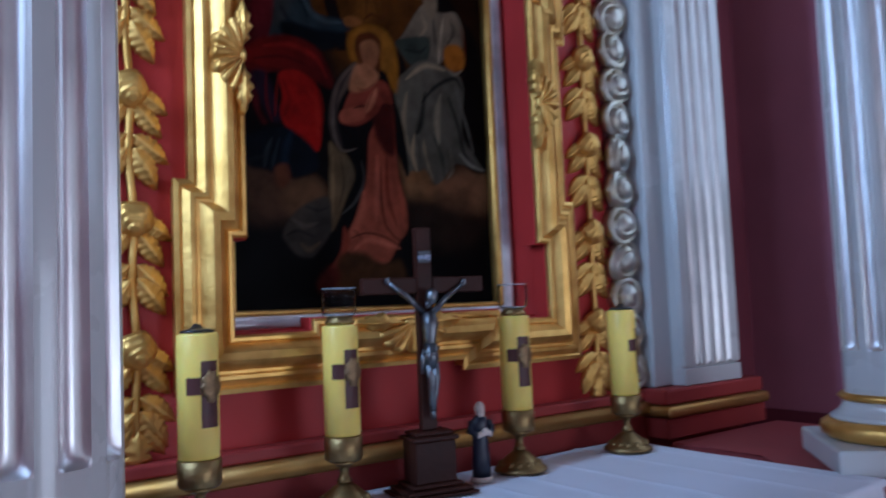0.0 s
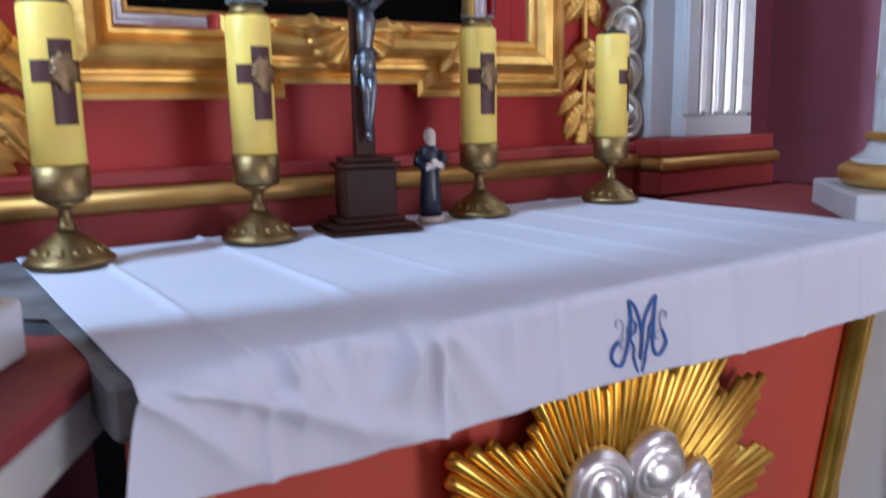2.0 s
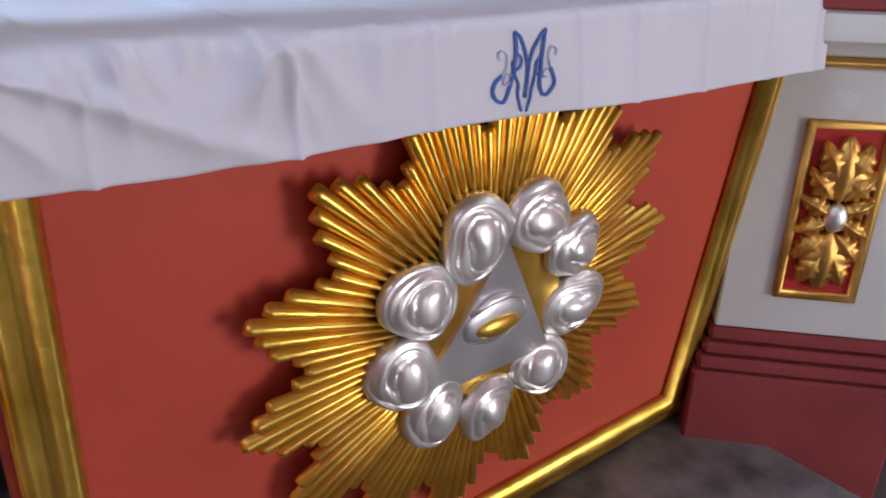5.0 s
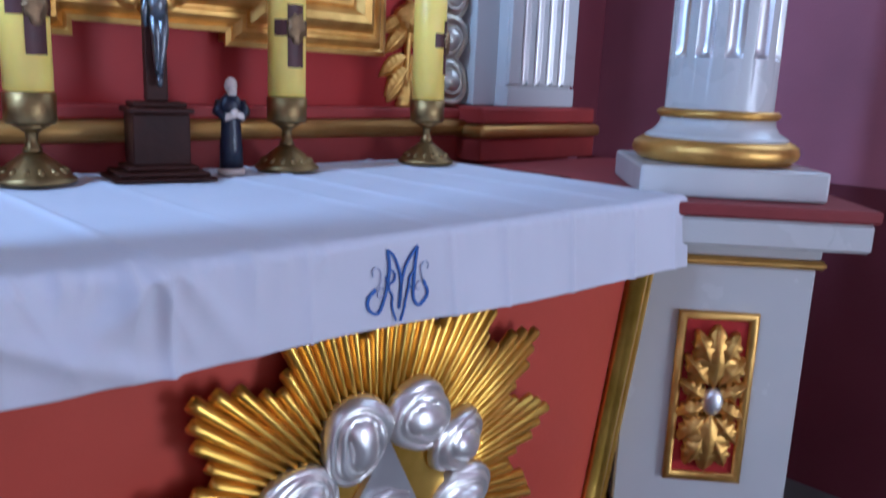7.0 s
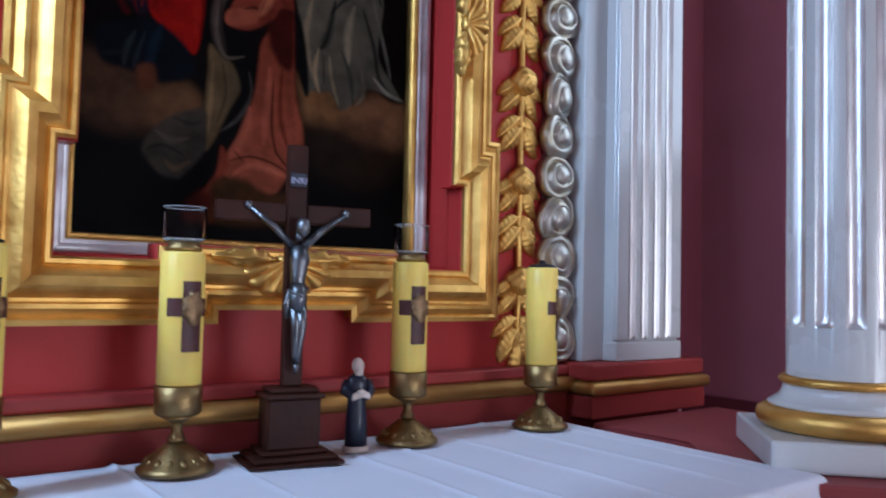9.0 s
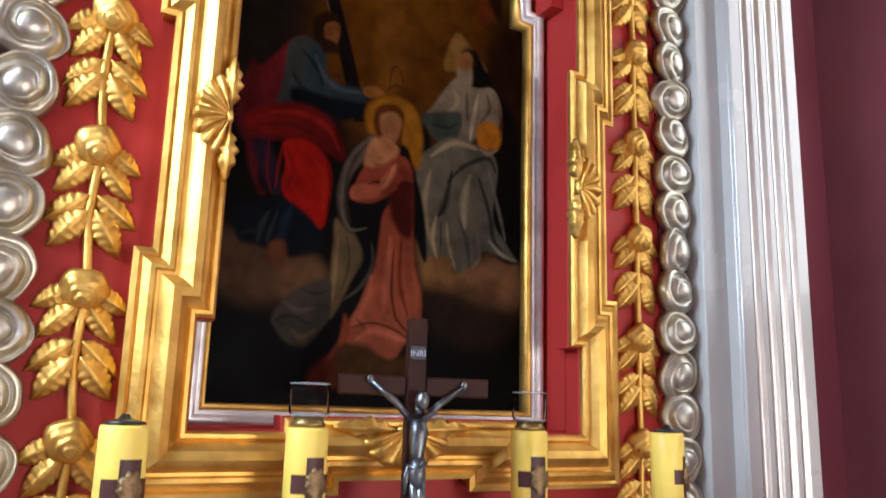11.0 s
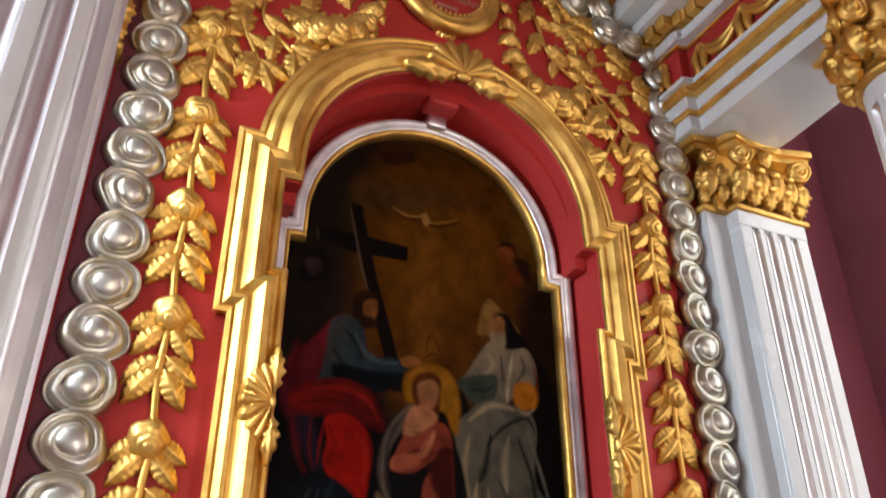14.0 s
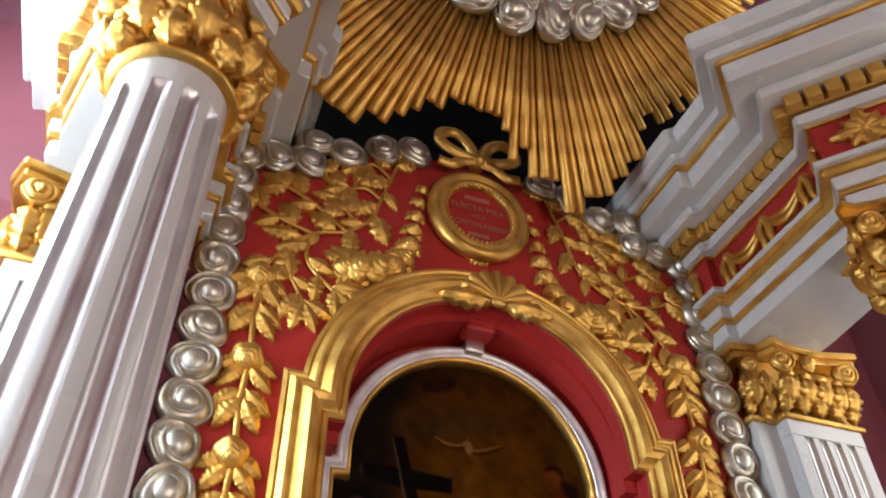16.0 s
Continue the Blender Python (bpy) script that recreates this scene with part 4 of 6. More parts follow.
art.patch([(-0.125, 1.835), (-0.095, 1.811), (-0.072, 1.8), (-0.053, 1.749), (-0.079, 1.695), (-0.109, 1.629), (-0.13, 1.61), (-0.13, 1.717), (-0.127, 1.782)], (0.1074, 0.0694, 0.0297), 0.006, to=(0.0441, 0.0318, 0.0172), way=(1, 0))
art.line([(-0.096, 1.798), (-0.086, 1.733), (-0.104, 1.667)], 0.006, (0.0257, 0.0172, 0.0098), 0.8)
art.line([(-0.117, 1.796), (-0.119, 1.717), (-0.123, 1.641)], 0.008, (0.1694, 0.1123, 0.0497), 0.7)
art.line([(-0.034, 1.791), (-0.027, 1.738), (-0.056, 1.684), (-0.096, 1.649)], 0.008, (0.0497, 0.0441, 0.0364), 0.8)
art.patch([(-0.259, 1.597), (-0.235, 1.64), (-0.192, 1.674), (-0.133, 1.691), (-0.125, 1.628), (-0.132, 1.597), (-0.171, 1.547), (-0.19, 1.538), (-0.222, 1.545), (-0.249, 1.573)], (0.0441, 0.0341, 0.0238), 0.006, to=(0.0238, 0.0203, 0.0172), way=(1, -1))
art.line([(-0.235, 1.634), (-0.201, 1.618), (-0.163, 1.626)], 0.01, (0.077, 0.0624, 0.0441), 0.7)
art.line([(-0.251, 1.591), (-0.219, 1.605), (-0.174, 1.589)], 0.006, (0.0088, 0.0078, 0.0078), 0.8)
art.line([(-0.198, 1.667), (-0.164, 1.657), (-0.135, 1.665)], 0.006, (0.0119, 0.0108, 0.0098), 0.7)
art.line([(-0.212, 1.575), (-0.191, 1.558), (-0.16, 1.577)], 0.01, (0.0892, 0.0591, 0.0276), 0.7)
art.patch([(-0.05, 1.898), (-0.006, 1.918), (0.017, 1.892), (0.004, 1.822), (-0.008, 1.753), (0.019, 1.81), (0.056, 1.869), (0.073, 1.76), (0.097, 1.681), (0.103, 1.616), (0.084, 1.55), (0.034, 1.521), (-0.022, 1.528), (-0.078, 1.544), (-0.103, 1.495), (-0.134, 1.461), (-0.166, 1.461), (-0.16, 1.482), (-0.118, 1.525), (-0.107, 1.58), (-0.075, 1.625), (-0.042, 1.685), (-0.023, 1.752), (-0.033, 1.831)], (0.0026, 0.0012, 0.0012), 0.006)
art.patch([(-0.007, 1.862), (0.017, 1.906), (0.046, 1.996), (0.066, 1.97), (0.071, 1.899), (0.081, 1.761), (0.102, 1.682), (0.103, 1.616), (0.076, 1.582), (0.034, 1.523), (-0.023, 1.532), (-0.078, 1.55), (-0.093, 1.581), (-0.055, 1.645), (-0.022, 1.738), (-0.014, 1.806)], (0.1279, 0.0203, 0.0098), 0.006, to=(0.2113, 0.0527, 0.0257), way=(0, -1))
art.patch([(0.007, 1.891), (0.03, 1.98), (0.066, 1.97), (0.074, 1.871), (0.069, 1.815), (0.034, 1.825)], (0.0297, 0.0026, 0.0015), 0.01)
art.line([(0.015, 1.809), (0.009, 1.701), (0.005, 1.636)], 0.014, (0.2593, 0.0659, 0.0341), 0.9)
art.line([(0.045, 1.812), (0.044, 1.704), (0.068, 1.627)], 0.01, (0.0659, 0.0078, 0.0036), 0.8)
art.line([(0.025, 1.783), (0.024, 1.676), (0.039, 1.612)], 0.006, (0.0389, 0.0055, 0.0031), 0.9)
art.line([(-0.029, 1.712), (-0.041, 1.646), (-0.073, 1.594)], 0.018, (0.2679, 0.0731, 0.0364), 0.7)
art.line([(0.073, 1.747), (0.09, 1.681), (0.088, 1.621)], 0.01, (0.2345, 0.0527, 0.0257), 0.7)
art.line([(-0.073, 1.588), (-0.025, 1.603), (0.032, 1.593), (0.077, 1.569)], 0.005, (0.0341, 0.007, 0.0036), 0.9)
art.line([(0.032, 1.625), (0.061, 1.594), (0.085, 1.582)], 0.005, (0.0276, 0.0048, 0.0026), 0.9)
art.line([(-0.065, 1.557), (-0.024, 1.584), (0.04, 1.574), (0.077, 1.563)], 0.012, (0.3236, 0.0892, 0.0469), 0.8)
art.line([(-0.037, 1.546), (0.005, 1.537), (0.041, 1.53)], 0.008, (0.2266, 0.0527, 0.0257), 0.7)
art.line([(-0.065, 1.613), (-0.039, 1.589)], 0.004, (0.0469, 0.0098, 0.0055), 0.8)
art.patch([(-0.092, 1.618), (-0.103, 1.556), (-0.143, 1.5), (-0.166, 1.464), (-0.141, 1.461), (-0.103, 1.507), (-0.089, 1.544), (-0.074, 1.581)], (0.1507, 0.0257, 0.0119), 0.006)
art.patch([(-0.105, 1.543), (-0.037, 1.552), (0.02, 1.523), (0.077, 1.531), (0.079, 1.462), (-0.087, 1.448), (-0.115, 1.483)], (0.0389, 0.0158, 0.0042), 0.012)
art.patch([(-0.142, 1.482), (-0.116, 1.489), (-0.101, 1.46), (-0.127, 1.447)], (0.0558, 0.0158, 0.0042), 0.01)
art.patch([(-0.016, 2.002), (0.022, 2.015), (0.056, 2.005), (0.07, 1.956), (0.039, 1.952), (0.017, 1.92), (-0.035, 1.886), (-0.087, 1.887), (-0.083, 1.922), (-0.053, 1.982)], (0.1694, 0.0318, 0.0158), 0.005, to=(0.1074, 0.0144, 0.0078), way=(1, -1))
art.patch([(-0.088, 1.918), (-0.036, 1.935), (-0.018, 1.927), (-0.026, 1.901), (-0.087, 1.887)], (0.2189, 0.0527, 0.0257), 0.005)
art.line([(-0.051, 1.929), (-0.029, 1.937), (-0.013, 1.938)], 0.005, (0.0158, 0.0031, 0.0022), 0.8)
art.patch([(-0.033, 2.05), (0.013, 2.043), (0.029, 2.023), (0.004, 1.993), (-0.038, 1.973), (-0.062, 1.978), (-0.054, 2.017)], (0.2593, 0.1027, 0.0414), 0.007)
art.line([(-0.041, 1.984), (-0.014, 1.982), (0.014, 2.003)], 0.006, (0.1279, 0.0364, 0.0158), 0.7)
art.patch([(-0.031, 2.128), (0.011, 2.142), (0.038, 2.123), (0.036, 2.083), (0.034, 2.038), (0.013, 2.05), (-0.006, 2.032), (-0.034, 2.057), (-0.042, 2.091)], (0.0527, 0.0119, 0.0022), 0.006)
art.patch([(-0.024, 2.106), (0.011, 2.121), (0.032, 2.105), (0.03, 2.075), (0.015, 2.044), (-0.01, 2.046), (-0.023, 2.073)], (0.2266, 0.0936, 0.0341), 0.006, to=(0.1507, 0.0497, 0.0203), way=(0, -1))
art.patch([(-0.022, 2.052), (0.009, 2.046), (0.019, 2.024), (-0.021, 2.018)], (0.2266, 0.085, 0.0341), 0.006)
art.patch([(-0.018, 1.93), (-0.004, 1.963), (0.019, 1.992), (0.023, 1.978), (0.008, 1.941), (-0.012, 1.922)], (0.2857, 0.0892, 0.0414))
art.line([(0.013, 1.989), (-0.004, 1.953), (-0.015, 1.925)], 0.004, (0.0892, 0.0203, 0.0098), 0.7)
# white bird in the glow
art.patch([(-0.026, 2.595), (-0.011, 2.606), (0.002, 2.593), (0.003, 2.574), (-0.007, 2.565), (-0.019, 2.578)], (0.2593, 0.1226, 0.0341), 0.005)
art.line([(-0.124, 2.616), (-0.084, 2.584), (-0.05, 2.578), (-0.019, 2.587)], 0.008, (0.022, 0.0078, 0.0015), 0.9)
art.line([(-0.111, 2.604), (-0.075, 2.587), (-0.039, 2.588), (-0.013, 2.596)], 0.006, (0.2266, 0.098, 0.022), 0.9)
art.line([(-0.005, 2.57), (0.035, 2.575), (0.103, 2.605)], 0.008, (0.022, 0.0078, 0.0012), 0.9)
art.line([(-0.006, 2.579), (0.035, 2.585), (0.089, 2.608)], 0.006, (0.1967, 0.0809, 0.0158), 0.8)
art.line([(-0.01, 2.607), (-0.007, 2.629)], 0.005, (0.1507, 0.0591, 0.0098), 0.6)
# a small dim shape under the crown of the arch
art.patch([(-0.146, 2.771), (-0.11, 2.793), (-0.057, 2.799), (-0.048, 2.77), (-0.1, 2.744), (-0.142, 2.745)], (0.0172, 0.0042, 0.0022), 0.01)
# dim feet of the rose robe
art.patch([(-0.169, 1.48), (-0.133, 1.519), (-0.106, 1.496), (-0.13, 1.458), (-0.162, 1.45)], (0.0527, 0.0078, 0.0042), 0.012)

picture = thing("painting", "dark old arched oil painting of robed shapes and a cross", "painting")
put("canvas", art.mesh("canvas", OIL), picture)
CANVAS = [(0.40, 1.385), (0.40, 2.47), (0.385, 2.47)] + arc(0.385, 2.49, 2, 178, 24) + [(-0.385, 2.47), (-0.40, 2.47), (-0.40, 1.385)]
part("stretcher", slab(CANVAS, 0.1145, 0.130), DARK_WOOD, picture, smooth=False)

# ---- silver rosette borders and gilded garlands ----
for s in (-1, 1):
    border = thing("rosette_border", "upright chain of silvered cloud rolls beside the garland", "ornament", "silver borders")
    rnd = random.Random(5 + s)
    chain = [(0.808, 1.192 + 0.1095 * k) for k in range(20)]
    chain += [(0.800, 3.375), (0.705, 3.405), (0.605, 3.425), (0.590, 3.515), (0.480, 3.50), (0.365, 3.570), (0.255, 3.600)]
    for k, (x, z) in enumerate(chain):
        m = pose(s * (x - (0.027 if s < 0 else 0.0) + rnd.uniform(-0.004, 0.004)), -0.006, z, -7 + rnd.uniform(-4, 4), rnd.choice((0, 90, 180, 270)) + rnd.uniform(-14, 14), rnd.uniform(-6, 6))
        put("rosette", ROSETTES[(k * 7 + (s > 0)) % 4], border, m @ Matrix.Diagonal((1, 1.15, 1, 1)))
    # Maroon strip imitates the shadow gap between the rolls and the white edge.
    part("backing", box(*sorted((s * 0.762, s * 0.862)), -0.006, 0.0, 1.14, 3.40), MAROON, border, "maroon strip for the shadow gap behind the rolls", smooth=False)

for s in (-1, 1):
    garland = thing("garland", "carved gilded hanging garland of roses and serrated leaves on red", "ornament", "gilded garlands")
    rnd = random.Random(9 + s)
    z = 2.925
    stem = []
    k = 0
    while z > 1.28:
        cx = 0.674 if s > 0 else -0.636 - 0.014 * (z - 1.3)
        put("rose", FLOWER, garland, pose(cx + rnd.uniform(-0.004, 0.004), -0.012, z, 34 + rnd.uniform(-8, 8), 0, rnd.uniform(-12, 12)) @ pose(0, 0, 0, 0, rnd.uniform(0, 72), 0) @ Matrix.Diagonal((1.05, 1.05, 0.98, 1)))
        for t in (-1, 1):
            leaf_at(LEAF_B, cx + t * 0.014, z + 0.000, t * (-56 + rnd.uniform(-5, 5)), garland, -0.004, 0.80, 5)
            leaf_at(LEAF, cx + t * 0.006, z - 0.026, t * (-42 + rnd.uniform(-5, 5)), garland, -0.007, 0.90, 8)
            leaf_at(LEAF, cx + t * 0.004, z - 0.092, t * (-50 + rnd.uniform(-5, 5)), garland, -0.004, 0.94, 8)
            leaf_at(LEAF_B, cx + t * 0.004, z - 0.120, t * (-36 + rnd.uniform(-5, 5)), garland, -0.008, 1.0, 9)
        stem += [(cx + 0.004, -0.010, z), (cx - 0.004, -0.014, z - 0.13)]
        z -= 0.2635
        k += 1
    stem.append((cx, -0.010, z + 0.06))
    part("stem", tube(stem, 0.0085, 8), GOLD, garland)
    leaf_at(LEAF_C, cx, z + 0.11, 0, garland, -0.004, 0.9, 6)
    for t in (-1, 1):
        leaf_at(LEAF_B, cx + t * 0.008, z + 0.12, -t * 35, garland, -0.004, 0.85, 6)

# ---- sprays, swags, medallion and bow over the arch ----
BRANCHES = [[(0.287, 3.492), (0.330, 3.350), (0.363, 3.242), (0.438, 3.166), (0.535, 3.126), (0.620, 3.028), (0.673, 2.930)], [(0.300, 3.450), (0.285, 3.510), (0.266, 3.560)], [(0.335, 3.340), (0.385, 3.370), (0.440, 3.350)],
            [(0.300, 3.440), (0.360, 3.490), (0.400, 3.470)], [(0.440, 3.166), (0.530, 3.240), (0.626, 3.290)], [(0.400, 3.200), (0.470, 3.290), (0.520, 3.390)], [(0.535, 3.126), (0.620, 3.150), (0.706, 3.190)], [(0.520, 3.130), (0.545, 3.070), (0.530, 3.000), (0.455, 2.930)],
            [(0.620, 3.028), (0.585, 2.960), (0.538, 2.870)]]
for s in (-1, 1):
    spray = thing("leaf_spray", "carved gilded leafy branch on the red spandrel", "ornament", "gilded sprays")
    rnd = random.Random(31 + s)
    for line in BRANCHES:
        run = smooth_path([(s * x, -0.010, z) for x, z in line], 6)
        part("branch", tube(run, 0.0065), GOLD, spray)
        gone, k = 0.0, 0
        for p, q in zip(run, run[1:]):
            gone += (q - p).length
            along = math.degrees(math.atan2(q.x - p.x, -(q.z - p.z)))
            if gone > 0.046:
                gone, k = 0.0, k + 1
                side = 1 if k % 2 else -1
                leaf_at((LEAF_C, LEAF_D, LEAF_B)[k % 3], q.x, q.z, -along + side * (48 + rnd.uniform(-12, 12)), spray, -0.006, rnd.uniform(0.78, 1.02), rnd.uniform(4, 12))
        tip = run[-1]
        for t in (-42, 0, 42):
            leaf_at(LEAF_C, tip.x, tip.z, -along + t, spray, -0.008, 0.80, 8)
    swag = thing("flower_swag", "thick carved gilded swag of flowers and fruit under the medallion", "ornament", "gilded swags")
    path = [(0.190, 3.430), (0.203, 3.365), (0.213, 3.300), (0.222, 3.235), (0.234, 3.170), (0.252, 3.110), (0.290, 3.060), (0.340, 3.034), (0.390, 3.026), (0.432, 3.022)]
    for i, (x, z) in enumerate(path):
        x2, z2 = path[min(i + 1, len(path) - 1)]
        x0, z0 = path[max(i - 1, 0)]
        along = math.degrees(math.atan2(x2 - x0, -(z2 - z0)))
        fat = (0.42, 0.48, 0.56, 0.64, 0.74, 0.86, 1.10, 1.25, 1.20, 0.85)[i]
        for t in (-1, 1):
            leaf_at(LEAF_D, s * x, z + 0.02, -s * (along + t * 42) + rnd.uniform(-10, 10), swag, -0.008, fat * 0.75, 12)
        put("rose", FLOWER, swag, pose(s * x, -0.010, z, rnd.uniform(-24, 24), rnd.uniform(0, 72), rnd.uniform(-24, 24)) @ Matrix.Scale(fat, 4))

medallion = thing("medallion", "gilded oval medallion with lettering on a red field above the arch", "medallion")
OVAL = [(0.144 * math.cos(2 * math.pi * i / 48), 0.155 * math.sin(2 * math.pi * i / 48)) for i in range(48)]
part("rim", sweep(OVAL, [(-0.036, 0.0), (-0.036, 0.020), (-0.026, 0.036), (-0.012, 0.040), (-0.004, 0.028), (0.006, 0.030), (0.014, 0.036), (0.026, 0.026), (0.030, 0.0)], True), GOLD, medallion, at=pose(0, -0.012, 3.36))
part("field", slab([(0.122 * math.cos(2 * math.pi * i / 40), 0.132 * math.sin(2 * math.pi * i / 40)) for i in range(40)], -0.004, 0.010), RED, medallion, at=pose(0, -0.014, 3.36), smooth=False)
bead = bmesh.new()
for i in range(44):
    a = 2 * math.pi * i / 44
    join(bead, ball(0.0065, 1, 1, 1, (0.118 * math.cos(a), -0.030, 0.128 * math.sin(a)), 6, 4))
part("beading", bead, GOLD, medallion, "gilded bead row", at=pose(0, -0.010, 3.36))


def words(text, x, y, z, size, mat, parent):
    """Flat raised letters that face the altar's front."""
    cu = bpy.data.curves.new("lettering", "FONT")
    cu.body, cu.size, cu.align_x, cu.extrude = text, size, "CENTER", 0.001
    tmp = bpy.data.objects.new("lettering", cu)
    scene.collection.objects.link(tmp)
    me = bpy.data.meshes.new_from_object(tmp.evaluated_get(bpy.context.evaluated_depsgraph_get()))
    bpy.data.objects.remove(tmp)
    me.materials.clear()
    me.materials.append(mat)
    return put("lettering", me, parent, pose(x, y, z, 90, 0, 0))


part("lettering", box(-0.045, 0.045, -0.0205, -0.018, 3.436, 3.452), LETTER, medallion, smooth=False)
words("ELECTA MEA", 0, -0.021, 3.388, 0.034, LETTER, medallion)
words("VENI", 0, -0.021, 3.352, 0.022, LETTER, medallion)
words("CORONABERIS", 0, -0.021, 3.312, 0.032, LETTER, medallion)
part("lettering", box(-0.036, 0.036, -0.0205, -0.018, 3.270, 3.286), LETTER, medallion, smooth=False)
for s in (-1, 1):
    for i in range(3):
        leaf_at(LEAF_C, s * (0.05 + 0.055 * i), 3.20 + 0.035 * i, s * (70 + 22 * i), medallion, -0.006, 0.72, 8)
bow = thing("ribbon_bow", "carved gilded ribbon bow above the medallion", "ornament")
for s in (-1, 1):
    curl = smooth_path([(s * 0.010, 3.590), (s * 0.035, 3.660), (s * 0.085, 3.705), (s * 0.135, 3.690), (s * 0.140, 3.640), (s * 0.085, 3.605), (s * 0.012, 3.585)])
    part("loop", sweep([tuple(p) for p in curl], [(-0.024, 0.010), (-0.008, 0.026), (0.008, 0.026), (0.024, 0.010), (0.022, 0.004), (-0.022, 0.004)]), GOLD, bow, at=pose(0, -0.045, 0.012))
    tail = smooth_path([(s * 0.01, 3.585), (s * 0.06, 3.575), (s * 0.10, 3.545), (s * 0.150, 3.550)])
    part("tail", sweep([tuple(p) for p in tail], [(-0.022, 0.010), (0.0, 0.024), (0.022, 0.010), (0.020, 0.004), (-0.020, 0.004)]), GOLD, bow, at=pose(0, -0.045, 0.008))
part("knot", ball(0.030, 1, 1.4, 0.9, (0, -0.04, 3.60)), GOLD, bow)

# ---- capitals ----
VOLUTE = rosette_mesh("volute", 0.038, GOLD, 77, 1.8, 0.032, 0.22)


def capital(parent, r, h, rnd):
    """A gilded composite capital round an upright axis: neck ring, two rows of leaves, bell, four corner volutes, hollow-sided abacus."""
    cap = part("capital", lathe([(r * 0.94, 0.0), (r * 1.10, 0.004), (r * 1.13, 0.014), (r * 1.02, 0.024), (r * 0.95, 0.05), (r * 0.98, h * 0.5), (r * 1.12, h * 0.75), (r * 1.20, h * 0.84)], 28), GOLD, parent, "gilded composite capital")
    for row, (n, z0, size, rr) in enumerate(((8, h * 0.06, 0.92, 0.98), (8, h * 0.20, 1.10, 1.0))):
        for k in range(n):
            a = 360 / n * (k + 0.5 * row) + 22.5
            m = pose(0, 0, z0, 0, 0, a) @ pose(0, -r * rr, 0.0, 180 + 14, 0, 0) @ Matrix.Diagonal((size, -size, size, 1))
            put("acanthus_leaf", ACANTHUS, cap, m)
            put("leaf_tip", CURL, cap, pose(0, 0, z0 + 0.100 * size, 0, 0, a) @ pose(0, -r * rr - 0.040 * size, 0))
    for k in range(4):
        a = 90 * k + 45
        for t in (-1, 1):
            put("volute", VOLUTE, cap, pose(0, 0, h * 0.74, 0, 0, a) @ pose(t * 0.020, -r * 1.36, 0, 0, 0, t * 55))
        put("flower", FLOWER, cap, pose(0, 0, h * 0.86, 0, 0, 90 * k) @ pose(0, -r * 1.20, 0) @ Matrix.Scale(0.62, 4))
    q = []
    for k in range(4):
        for t in range(-4, 5):
            u = t / 4
            ang = radians(90 * k)
            px, py = u * r * 1.32, -(r * 1.08 + r * 0.24 * abs(u) ** 2)
            q.append((px * math.cos(ang) - py * math.sin(ang), px * math.sin(ang) + py * math.cos(ang)))
    part("abacus", prism(grow(q, 0.0), h * 0.86, h * 0.93), GOLD, cap, smooth=False)
    part("abacus", prism(grow(q, 0.012), h * 0.93, h), GOLD, cap, smooth=False)
    return cap


CURL = mesh_of("leaf_tip", ball(0.017, 1.3, 0.9, 0.75, (0, 0, 0), 10, 7), GOLD)

# ---- fluted pilasters ----


